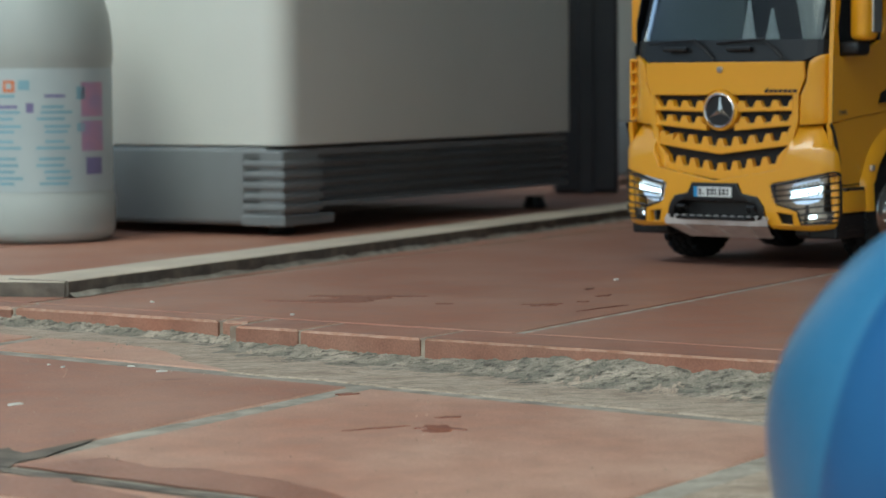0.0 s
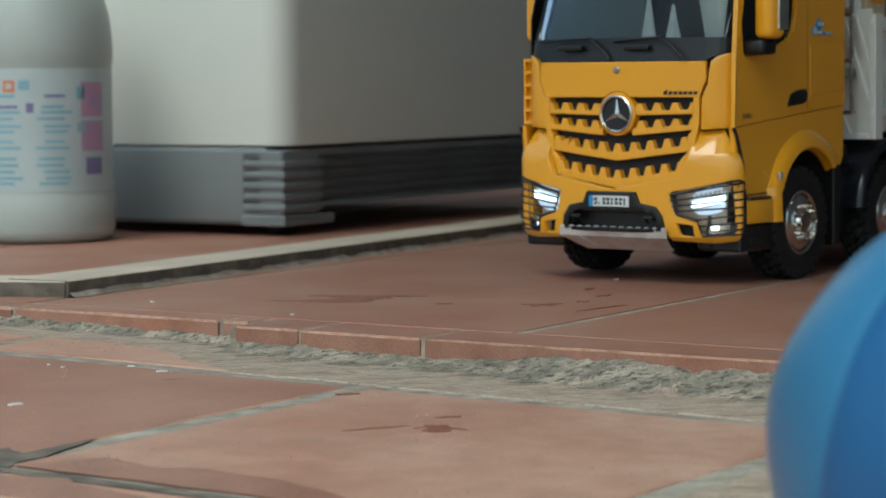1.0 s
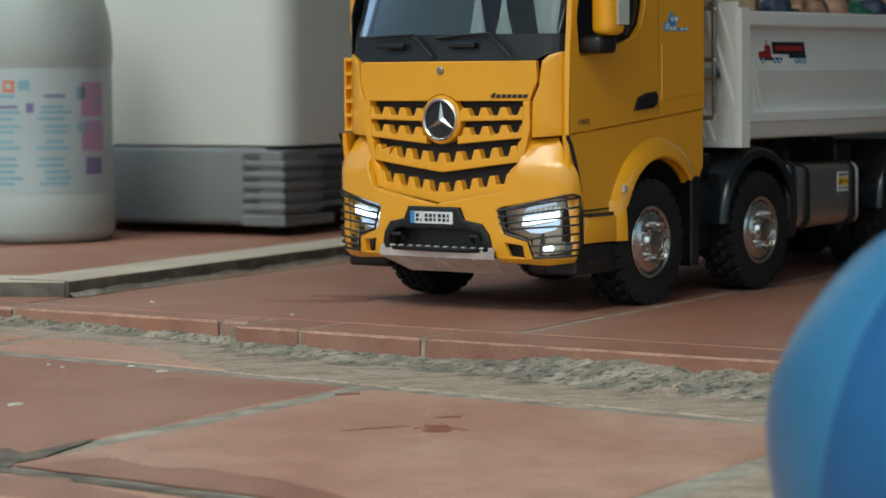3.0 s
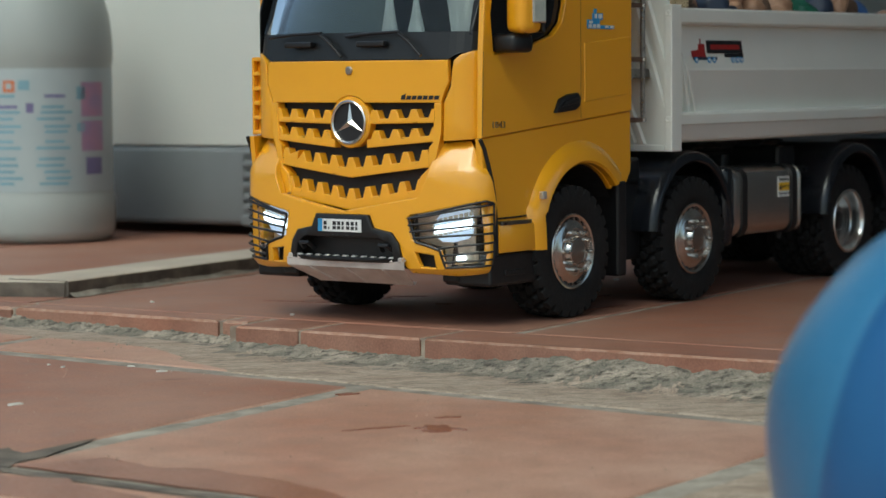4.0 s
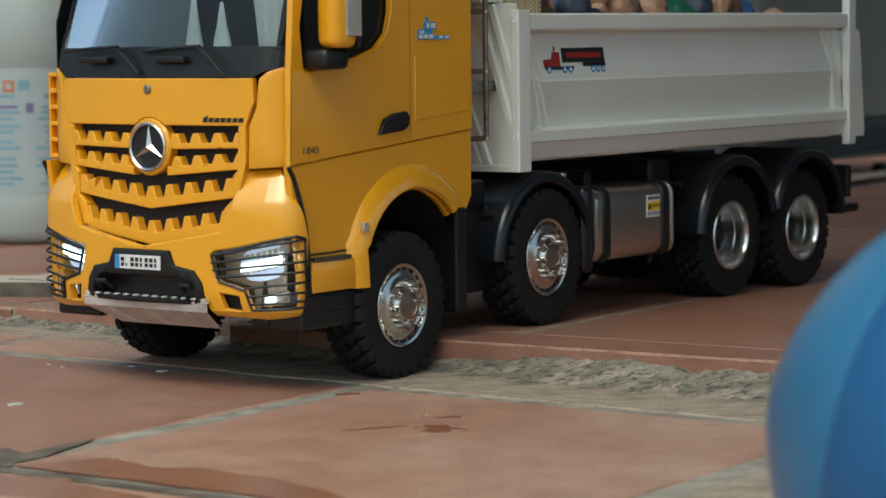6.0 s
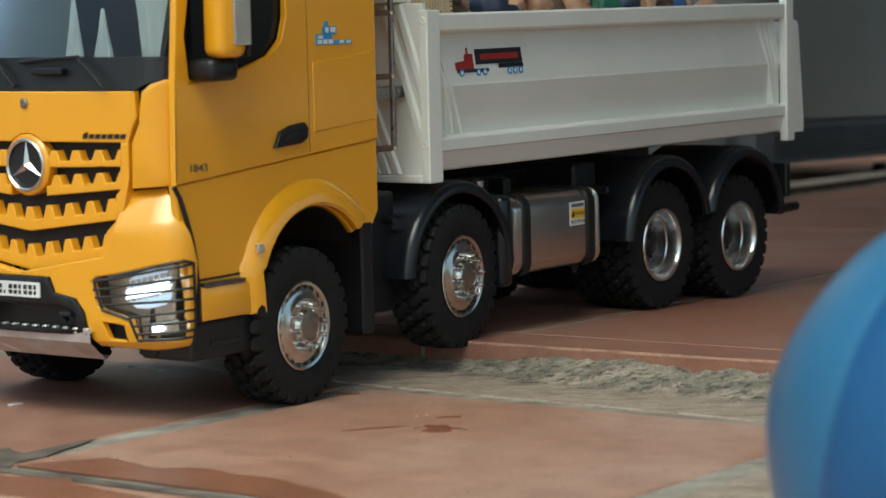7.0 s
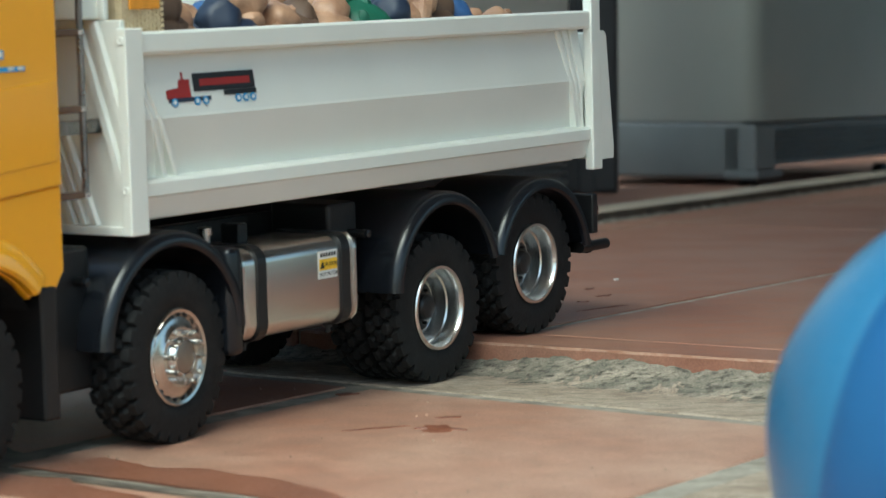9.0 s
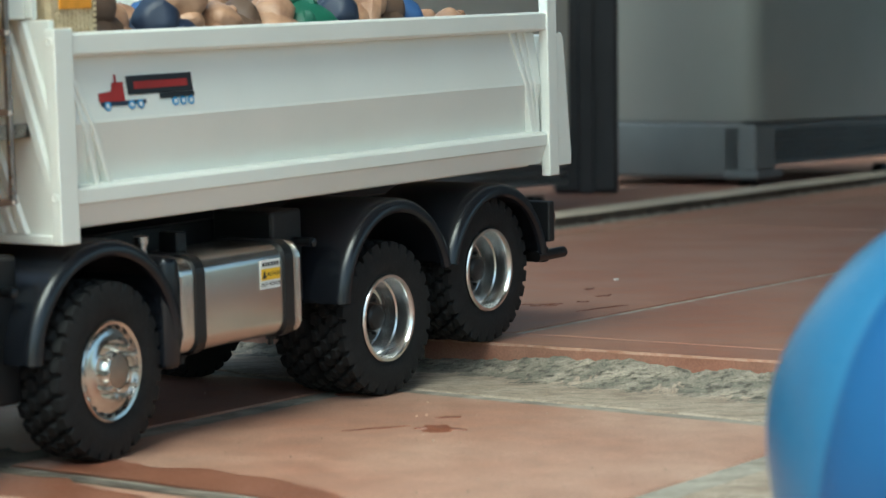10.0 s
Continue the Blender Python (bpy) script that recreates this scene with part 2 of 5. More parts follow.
def merge(bm, other):
    me = bpy.data.meshes.new("tmp")
    other.to_mesh(me)
    other.free()
    bm.from_mesh(me)
    bpy.data.meshes.remove(me)
    return bm


def lathe(profile, seg=48, axis="y", closed=False, caps=True):
    """Turns (radius, height) pairs round an axis."""
    bm = bmesh.new()
    rings = []
    for r, h in profile:
        ring = []
        for k in range(seg):
            a = 2 * math.pi * k / seg
            c, s = r * math.cos(a), r * math.sin(a)
            ring.append(bm.verts.new({"y": (c, h, s), "z": (c, s, h), "x": (h, c, s)}[axis]))
        rings.append(ring)
    pairs = list(zip(rings, rings[1:])) + ([(rings[-1], rings[0])] if closed else [])
    for a, b in pairs:
        for k in range(seg):
            bm.faces.new((a[k], a[(k + 1) % seg], b[(k + 1) % seg], b[k]))
    if not closed and caps:
        for ring in (rings[0], rings[-1]):
            bm.faces.new(ring)
    return bm


def rod(p0, p1, r, seg=10, bm=None):
    bm2 = lathe([(r * 0.8, 0), (r, r * 0.2), (r, (Vector(p1) - Vector(p0)).length - r * 0.2), (r * 0.8, (Vector(p1) - Vector(p0)).length)], seg, "z")
    q = (Vector(p1) - Vector(p0)).to_track_quat("Z", "Y").to_matrix().to_4x4()
    bm2.transform(Matrix.Translation(p0) @ q)
    return merge(bm, bm2) if bm is not None else bm2


def tube(points, r, seg=8):
    """A round bar along a bent line."""
    bm = bmesh.new()
    rings = []
    for i, p in enumerate(points):
        a, b = Vector(points[max(0, i - 1)]), Vector(points[min(len(points) - 1, i + 1)])
        q = (b - a).to_track_quat("Z", "Y")
        rings.append([bm.verts.new(Vector(p) + q @ Vector((r * math.cos(2 * math.pi * k / seg), r * math.sin(2 * math.pi * k / seg), 0))) for k in range(seg)])
    for a, b in zip(rings, rings[1:]):
        for k in range(seg):
            bm.faces.new((a[k], a[(k + 1) % seg], b[(k + 1) % seg], b[k]))
    bm.faces.new(rings[0])
    bm.faces.new(rings[-1])
    return bm


def plate(outline, holes=(), depth=0.003, cuts=(), place=None, bevel=0.0):
    """A sheet with openings, drawn in (s, z), given depth and carried by place(s, z, d) into space."""
    bm = bmesh.new()
    edges = []
    for loop in (outline, *holes):
        vs = [bm.verts.new((s, 0, z)) for s, z in loop]
        edges += [bm.edges.new((vs[k], vs[(k + 1) % len(vs)])) for k in range(len(vs))]
    bmesh.ops.triangle_fill(bm, use_beauty=True, use_dissolve=False, edges=edges)
    for c in cuts:
        bmesh.ops.bisect_plane(bm, geom=bm.verts[:] + bm.edges[:] + bm.faces[:], plane_co=(c, 0, 0), plane_no=(1, 0, 0))
    got = bmesh.ops.extrude_face_region(bm, geom=bm.faces[:])
    for v in (g for g in got["geom"] if isinstance(g, bmesh.types.BMVert)):
        v.co.y = depth
    bmesh.ops.recalc_face_normals(bm, faces=bm.faces)
    if bevel:
        rim = [e for e in bm.edges if len(e.link_faces) == 2 and e.calc_face_angle(0) > 1.0 and abs(e.verts[0].co.y - depth) < 1e-6 and abs(e.verts[1].co.y - depth) < 1e-6]
        bmesh.ops.bevel(bm, geom=rim, offset=bevel, segments=2, affect="EDGES", profile=0.5)
    if place:
        for v in bm.verts:
            v.co = Vector(place(v.co.x, v.co.z, v.co.y))
    return bm


def side(y):
    """Places a sheet on the left flank: s along the length, depth outwards."""
    return lambda s, z, d: (s, y + d, z)


def arc(cx, cz, r, a0, a1, n):
    return [(cx + r * math.cos(radians(a0 + (a1 - a0) * k / n)), cz + r * math.sin(radians(a0 + (a1 - a0) * k / n))) for k in range(n + 1)]


def mirror_y(bm):
    bm2 = bm.copy()
    for v in bm2.verts:
        v.co.y = -v.co.y
    bmesh.ops.reverse_faces(bm2, faces=bm2.faces)
    return bm2


def lump(r, stretch, seed, amount=0.18, scale=1.6, sub=3):
    """An uneven rounded body."""
    bm = bmesh.new()
    bmesh.ops.create_icosphere(bm, subdivisions=sub, radius=1.0)
    for v in bm.verts:
        k = 1 + amount * noise.noise(v.co * scale + Vector((seed * 7.3, seed * 3.1, seed)))
        v.co = Vector((v.co.x * stretch[0], v.co.y * stretch[1], v.co.z * stretch[2])) * (r * k)
    return bm


def text_bm(body, size, depth=0.0001):
    """Letters as a mesh, in the xy plane."""
    cu = bpy.data.curves.new("letters", "FONT")
    cu.body, cu.size, cu.extrude, cu.align_x, cu.align_y = body, size, depth, "CENTER", "CENTER"
    ob = bpy.data.objects.new("letters", cu)
    scene.collection.objects.link(ob)
    me = bpy.data.meshes.new_from_object(ob.evaluated_get(bpy.context.evaluated_depsgraph_get()))
    bm = bmesh.new()
    bm.from_mesh(me)
    bpy.data.objects.remove(ob)
    bpy.data.meshes.remove(me)
    return bm


# ---- the plan ----
def low(y):
    """Height of the lower pavement, which falls gently towards the camera."""
    return -0.0226 + 0.022 * (y - 1.24)


UP_O = Vector((0.0439, 1.5142))            # a joint of the upper floor, at the back of the nosing
UP_U = Vector((math.cos(radians(-35.1)), math.sin(radians(-35.1))))
UP_V = Vector((math.cos(radians(59.5)), math.sin(radians(59.5))))
LOW_O = Vector((-0.0430, 1.4148))          # a joint of the lower pavement
LOW_U = Vector((math.cos(radians(-34.3)), math.sin(radians(-34.3))))
LOW_V = Vector((math.cos(radians(55.5)), math.sin(radians(55.5))))
STEP_A, STEP_B = Vector((-0.1287, 1.5580)), Vector((0.1763, 1.3502))   # front edge of the nosing


def up_at(a, b):
    return UP_O + UP_U * a + UP_V * b


def low_at(a, b):
    return LOW_O + LOW_U * a + LOW_V * b


def terrain(x, y):
    d = STEP_B - STEP_A
    out = d.x * (y - STEP_A.y) - d.y * (x - STEP_A.x)
    return 0.0 if out > 0 else low(y)


def slab(quad, z_top, z_bot, bevel=0.0012, seed=0, rough=0.0, cut=0):
    """A piece with four plan corners; z_top is a number or a function of y; edges eased and a little chipped."""
    bm = bmesh.new()
    zt = z_top if callable(z_top) else (lambda y: z_top)
    lo_, hi_ = [], []
    pts = []
    for k in range(4):
        p, q = quad[k], quad[(k + 1) % 4]
        n = max(1, cut)
        pts += [p.lerp(q, i / n) for i in range(n)]
    mid = sum(pts, Vector((0, 0))) / len(pts)
    rnd = random.Random(seed)
    for p in pts:
        j = Vector((rnd.uniform(-rough, rough), rnd.uniform(-rough, rough)))
        lo_.append(bm.verts.new((p.x + j.x, p.y + j.y, z_bot if not callable(z_bot) else z_bot(p.y))))
        hi_.append(bm.verts.new((p.x + j.x, p.y + j.y, zt(p.y) - bevel + rnd.uniform(-rough, rough) * 0.4)))
    top = []
    for p in pts:
        inw = (mid - p).normalized() * bevel * 1.4
        top.append(bm.verts.new((p.x + inw.x, p.y + inw.y, zt(p.y + inw.y))))
    n = len(pts)
    for idx, (a, b) in enumerate(((lo_, hi_), (hi_, top))):
        for k in range(n):
            bm.faces.new((a[k], a[(k + 1) % n], b[(k + 1) % n], b[k])).material_index = idx
    bm.faces.new(top)
    bm.faces.new(list(reversed(lo_)))
    return bm


# ---- the shell of the porch ----
def sheet(name, pts, z, material, label):
    bm = bmesh.new()
    vs = [bm.verts.new((x, y, z(y) if callable(z) else z)) for x, y in pts]
    bm.faces.new(vs)
    ob = part(name, bm, material)
    return tagged(ob, label, "floor", kind="structure")


floor = tagged(part("floor", slab([up_at(-4, -0.015), up_at(4, -0.015), up_at(4, 4.4), up_at(-4, 4.4)], -0.0008, -0.33, 0.0004), DUSTY_GROUT), "terracotta tiled porch floor with grey joints", "floor", kind="structure")
floor.data.materials.append(DUSTY_GROUT)
ground = sheet("ground", [(-60, -60), (60, -60), (60, 60), (-60, 60)], -0.32, CEMENT, "grey cement ground round the porch")
pavement = tagged(part("pavement", slab([low_at(-4, -3.3), low_at(4, -3.3), low_at(4, 0.16), low_at(-4, 0.16)], lambda y: low(y) - 0.0009, -0.34, 0.0004), GROUT), "lower terracotta pavement with grey cement joints", "pavement", kind="structure")
pavement.data.materials.append(GROUT)

wall = tagged(part("wall_back", box(-6, 6, 4.9, 5.1, -0.02, 1.72), WALLM), "dim painted wall at the back of the porch", "wall", kind="structure")
# wall out of view, added to hold back light from the right
shade_wall = tagged(part("unseen_wall", box(0.70, 0.84, 1.66, 3.40, -0.33, 1.72), WALLM), "dim unseen wall, added to keep light off the right", "wall", kind="structure")
# added roof, never in view; its height and edges shape the daylight
shade_roof_bm = slab([up_at(-0.62, -0.9), up_at(4.2, -0.9), up_at(4.2, 3.6), up_at(-0.62, 3.6)], 1.84, 1.72, 0.01)
roof = tagged(part("ceiling", shade_roof_bm, WALLM), "plain unseen ceiling, added to shade the tiled floor", "ceiling", kind="structure")
roof.data.materials.append(WALLM)

# ---- the step's nosing, the cement fillet and the pavement joints ----
nosing_cuts = (-0.181, -0.129, -0.037, 0.45, *(0.7 + 0.3 * k for k in range(12)))
for k, (a0, a1) in enumerate(zip(nosing_cuts, nosing_cuts[1:])):
    q = [up_at(a0 + 0.0015, -0.052), up_at(a1 - 0.0015, -0.052), up_at(a1 - 0.0015, -0.0016), up_at(a0 + 0.0015, -0.0016)]
    part("nosing_tile", slab(q, 0.0 - 0.0002 * (k % 2), -0.018, 0.0014, k, 0.0005, 30 if k == 2 else 9), CLAY, floor).data.materials.append(WORN_HIGHLIGHT)
left_cuts = (*(-3.9 + 0.3 * k for k in range(10)), -0.90, -0.72, -0.56, -0.39, -0.208, -0.184)
for k, (a0, a1) in enumerate(zip(left_cuts, left_cuts[1:])):
    q = [up_at(a0 + 0.0018, -0.030), up_at(a1 - 0.0018, -0.030), up_at(a1 - 0.0018, -0.0016), up_at(a0 + 0.0018, -0.0016)]
    part("nosing_tile", slab(q, 0.0, -0.0135, 0.0018, 20 + k, 0.0006, 9), CLAY, floor).data.materials.append(WORN_HIGHLIGHT)


joint = bmesh.new()
for a0, a1, b0 in ((-0.1850, 3.98, -0.0505), (-3.98, -0.1850, -0.0287)):
    merge(joint, slab([up_at(a0, b0), up_at(a1, b0), up_at(a1, -0.001), up_at(a0, -0.001)], -0.0007, -0.019, 0.0006))
part("nosing_joint", joint, PALE_GROUT, floor, "pale mortar between the nosing tiles").data.materials.append(PALE_GROUT)


def fillet():
    """Rough cement between the step's face and the pavement."""
    bm = bmesh.new()
    rows = []
    na, nb = 900, 44
    spots = [-4 + 0.03 * k for k in range(102)] + [-0.94 + 1.55 * i / na for i in range(na + 1)] + [0.63 + 0.03 * k for k in range(112)]
    for a in spots:
        row = []
        front = 0.026 if a < -0.183 else 0.048
        for j in range(nb + 1):
            t = j / nb
            back_p = up_at(a, -front)
            off = (back_p - LOW_O)
            b = off.dot(LOW_V)
            aa = off.dot(LOW_U)
            reach = min(1.0, max(0.0, (a + 0.24) / 0.12))
            b1 = (0.004 + 0.003 * noise.noise(Vector((a * 25, 3.3, 0)))) * reach + (1 - reach) * (b * 0.62 + 0.006 * noise.noise(Vector((a * 30, 8.3, 0))))
            p = low_at(aa, b + (b1 - b) * t)
            n1 = noise.fractal(Vector((a * 30, p.y * 30, 0.5)), 0.8, 2.0, 5)
            n2 = noise.fractal(Vector((a * 95, p.y * 240, 7.5)), 0.9, 2.0, 4)
            n3 = noise.fractal(Vector((a * 420, p.y * 620, 2.5)), 0.7, 2.0, 3)
            base = low(p.y)
            right = min(1.0, max(0.0, (a - 0.0) / 0.06))
            scal = 0.0054 + 0.0070 * right + (0.0014 + 0.0012 * right) * noise.fractal(Vector((a * 38, 1.7, 0.2)), 0.8, 2.0, 4) + 0.0008 * noise.noise(Vector((a * 190, 5.7, 0.2)))
            climb = max(0.0, scal) * min(1.0, max(0.0, 1 - (t - 0.05 - 0.04 * right) / (0.13 + 0.10 * right))) ** 1.3
            crumb = min(1.0, max(0.0, 1 - (t - 0.16 - 0.10 * right) / 0.20))
            h = climb + 0.0009 * (1 - t) + (n1 * 0.0005 + n2 * 0.0007 + n3 * 0.0009) * (0.06 + 0.94 * crumb)
            row.append(bm.verts.new((p.x, p.y, base + h - (0.002 if j == nb else 0.0))))
        rows.append(row)
    for r, s in zip(rows, rows[1:]):
        for j in range(nb):
            f = bm.faces.new((r[j], s[j], s[j + 1], r[j + 1]))
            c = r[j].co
            # upper third: grey mortar, its colour also holding the shade by the step
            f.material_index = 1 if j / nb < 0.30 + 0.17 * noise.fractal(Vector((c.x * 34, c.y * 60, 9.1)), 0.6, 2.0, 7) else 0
    return bm


part("cement_fillet", fillet(), CEMENT, pavement, "rough crumbling cement along the step", smooth=True).data.materials.append(SHADED_MORTAR)


for k in range(-4, 1):
    a0, a1 = k * 0.3 - 0.012, k * 0.3 + 0.288
    if k == 0:
        a1 = 0.16
    part("tile", slab([low_at(a0 + 0.006, 0.008), low_at(a1 - 0.006, 0.008), low_at(a1 - 0.006, 0.085), low_at(a0 + 0.006, 0.085)], low, lambda y: low(y) - 0.01, 0.0014, 300 + k, 0.0008, 9), CLAY_LOW, pavement).data.materials.append(CLAY_LOW)

# ---- loose things on the ground ----
def trim_strip(name, p, ang, length, width, z, label):
    """A stone trim with a sawn pale top and dark side faces."""
    th = 0.0115
    bm = bmesh.new()
    n = 60
    secs = []
    for i in range(n + 1):
        x = length * i / n
        j = 0.0007 * noise.noise(Vector((x * 40, ang, 1)))
        k = 0.0012 * noise.noise(Vector((x * 70, ang, 5)))
        secs.append([bm.verts.new(c) for c in ((x, k, 0.0), (x, j, th * 0.55), (x, 0.0003 + j, th - 0.0008), (x, 0.0012, th), (x, width, th), (x, width, 0))])
    for a, b in zip(secs, secs[1:]):
        for k in range(6):
            bm.faces.new((a[k], a[(k + 1) % 6], b[(k + 1) % 6], b[k]))
    bm.faces.new(secs[0])
    bm.faces.new(list(reversed(secs[-1])))
    bmesh.ops.recalc_face_normals(bm, faces=bm.faces)
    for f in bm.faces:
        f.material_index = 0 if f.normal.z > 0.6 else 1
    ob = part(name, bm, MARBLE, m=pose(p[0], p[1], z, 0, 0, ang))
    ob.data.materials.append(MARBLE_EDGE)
    if length > 1:
        bed = bmesh.new()
        secs = []
        for i in range(241):
            x = length * i / 240
            w = 0.0055 + 0.005 * noise.fractal(Vector((x * 22, 2.2, 1)), 0.8, 2.0, 4)
            h = 0.0030 + 0.0022 * noise.fractal(Vector((x * 45, 6.2, 1)), 0.8, 2.0, 4)
            secs.append([bed.verts.new(c) for c in ((x, 0.001, max(0.0012, h)), (x, -0.0008, max(0.0010, h)), (x, -max(0.0022, w) * 0.5, 0.0009), (x, -max(0.0022, w), 0.0))])
        for a, b in zip(secs, secs[1:]):
            for k in range(3):
                bed.faces.new((a[k], b[k], b[k + 1], a[k + 1]))
        part("mortar_bed", bed, GROUT, ob, "rough grey mortar under the trim")
    return tagged(ob, label, "stone trim", "stone trims")


trim_strip("stone_trim", (-0.2640, 1.7850), 62.8, 2.6, 0.052, 0.0002, "long pale worn stone trim with dark side faces, on the tiles")
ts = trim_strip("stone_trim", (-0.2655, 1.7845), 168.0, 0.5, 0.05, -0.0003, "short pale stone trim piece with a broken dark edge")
bm = ts.data
for v in bm.vertices:
    v.co.y = -v.co.y
ts.data.flip_normals()
ts.matrix_basis = ts.matrix_basis @ pose(0.0015, 0, 0)


def bottle():
    """A white plastic jug with a printed label round its belly."""
    e = empty("plastic_jug", "white plastic jug with a pale blue printed label, on the tiles", "bottle", m=pose(-0.3800, 2.415, 0.0, 0, 0, 0))
    prof = [(0.045, 0.0), (0.060, 0.001), (0.066, 0.005), (0.0685, 0.012), (0.069, 0.04), (0.0668, 0.046), (0.0668, 0.165), (0.0682, 0.170), (0.0680, 0.19), (0.0655, 0.212), (0.060, 0.232), (0.046, 0.256), (0.030, 0.270), (0.02, 0.274), (0.02, 0.289), (0.012, 0.290)]
    part("body", lathe(prof, 64, "z"), JUG, e, smooth=True)
    part("label", lathe([(0.0671, 0.048), (0.0671, 0.163)], 64, "z"), LABEL, e, "pale blue paper label", smooth=True)
    part("cap", lathe([(0.021, 0.276), (0.023, 0.278), (0.023, 0.300), (0.02, 0.303)], 32, "z"), NAVY, e, "dark screw cap", smooth=True)

    def patch(a0, a1, z0, z1, material, name="print"):
        bm2 = bmesh.new()
        n = max(2, int((a1 - a0) / 4))
        lo2 = [bm2.verts.new((0.0674 * math.sin(radians(a0 + (a1 - a0) * k / n)), -0.0674 * math.cos(radians(a0 + (a1 - a0) * k / n)), z0)) for k in range(n + 1)]
        hi2 = [bm2.verts.new((v.co.x, v.co.y, z1)) for v in lo2]
        for k in range(n):
            bm2.faces.new((lo2[k], lo2[k + 1], hi2[k + 1], hi2[k]))
        part(name, bm2, material, e)

    patch(42, 66, 0.118, 0.150, INK_PINK)
    patch(42, 66, 0.086, 0.114, INK_PINK)
    patch(46, 64, 0.064, 0.080, INK_VIOLET)
    patch(38, 46, 0.134, 0.146, INK_BLUE)
    patch(38, 45, 0.104, 0.112, INK_BLUE)
    patch(-3, 3, 0.122, 0.131, INK_VIOLET)
    patch(-22, -12, 0.141, 0.152, INK_ORANGE)
    patch(-19.5, -14.5, 0.1438, 0.1492, LABEL)
    patch(-9, 0, 0.143, 0.152, INK_BLUE)
    rnd = random.Random(5)
    for z in (0.136, 0.126, 0.121, 0.115, 0.108, 0.103, 0.094, 0.088, 0.078, 0.072, 0.066, 0.060, 0.055):
        for a0, a1 in ((-34, -6), (4, 34)):
            s0 = a0 + rnd.uniform(0, 8)
            patch(s0, a1 - rnd.uniform(0, 8), z, z + 0.0028, INK_BLUE if rnd.random() < 0.8 else INK_VIOLET)


bottle()


def appliance(name, m, w, d, h, plinth, label, coat=WHITE, ribbed=True):
    """An upright enamelled appliance on a ribbed grey plinth: its corner at the origin, d along +x, w along +y."""
    e = empty(name, label, "appliance", "appliances", m)
    bm2 = box(0, d, 0, w, plinth, h)
    up = [e2 for e2 in bm2.edges if abs(e2.verts[0].co.z - e2.verts[1].co.z) > 0.1]
    bmesh.ops.bevel(bm2, geom=up, offset=0.028, segments=10, affect="EDGES", profile=0.5)
    flat = [e2 for e2 in bm2.edges if abs(e2.verts[0].co.z - e2.verts[1].co.z) < 1e-6 and len(e2.link_faces) == 2 and e2.calc_face_angle(0) > 1.0]
    bmesh.ops.bevel(bm2, geom=flat, offset=0.002, segments=2, affect="EDGES", profile=0.5)
    part("body", bm2, coat, e, smooth=True)
    base = bmesh.new()
    box(0.030, d - 0.01, 0.02, w - 0.004, 0.026, plinth + 0.002, 0.006, 3, base)
    part("plinth", base, GREY, e, smooth=True)
    part("plinth_end", box(-0.002, 0.03, 0.022, w - 0.004, 0.0105, plinth - 0.001, 0.006, 3), GREY, e, smooth=True)
    skirt = bmesh.new()
    zt = plinth - 0.002
    prof = [(0.020, zt), (0.004, zt - 0.002)]
    for k in range(5):
        z = zt - 0.008 - 0.0095 * k
        prof += [(0.004, z), (0.012, z - 0.003), (0.012, z - 0.006), (0.003, z - 0.008)]
    prof += [(0.003, 0.027), (0.02, 0.026)]
    a = [skirt.verts.new((0.012, y, z)) for y, z in prof]
    b = [skirt.verts.new((d - 0.02, y, z)) for y, z in prof]
    for k in range(len(prof) - 1):
        skirt.faces.new((a[k], a[k + 1], b[k + 1], b[k]))
    part("ribbed_skirt", skirt, GREY, e, "ribbed dark grey ventilation skirt")
    ribs = bmesh.new()
    for k in range(6 if ribbed else 0):
        z = plinth - 0.014 - 0.0105 * k
        box(-0.004, 0.066, -0.001, 0.048, z - 0.0068, z, 0.0022, 2, ribs)
    box(-0.002, 0.062, 0.002, 0.050, 0.0200, plinth - 0.004, 0.002, 1, ribs)
    box(-0.004, 0.085, -0.001, 0.050, 0.0100, 0.0200, 0.002, 2, ribs)
    part("corner_rib", ribs, GREY, e, "ribbed plinth corner")
    for x in (0.035, d - 0.05):
        for y in (0.03, w - 0.05):
            part("foot", lathe([(0.012, 0), (0.014, 0.003), (0.010, 0.012), (0.010, 0.014)], 20, "z", False), BLACK, e, smooth=True, m=pose(x, y, 0))
    return e


appliance("white_appliance", pose(-0.150, 2.43, 0, 0, 0, 59.5), 0.52, 0.605, 0.86, 0.087, "off-white enamelled appliance on a ribbed grey plinth")
# stands farther back; the deeper shade there is put into its enamel colour
appliance("white_appliance", pose(0.425, 3.42, 0, 0, 0, 59.5), 0.30, 0.585, 0.86, 0.087, "appliance with shade-darkened enamel and a grey plinth, beside a dark post", SHADED_ENAMEL, False)


def post():
    e = empty("dark_post", "dark grey painted post between two appliances", "post", m=pose(0.19, 3.28, 0, 0, 0, 0))
    part("shaft", box(-0.045, 0.036, -0.02, 0.07, 0.0, 1.72, 0.006), DARKPOST, e)
    part("flange", box(-0.016, 0.004, -0.028, -0.018, 0.0, 1.72, 0.002), DARKPOST, e)


post()


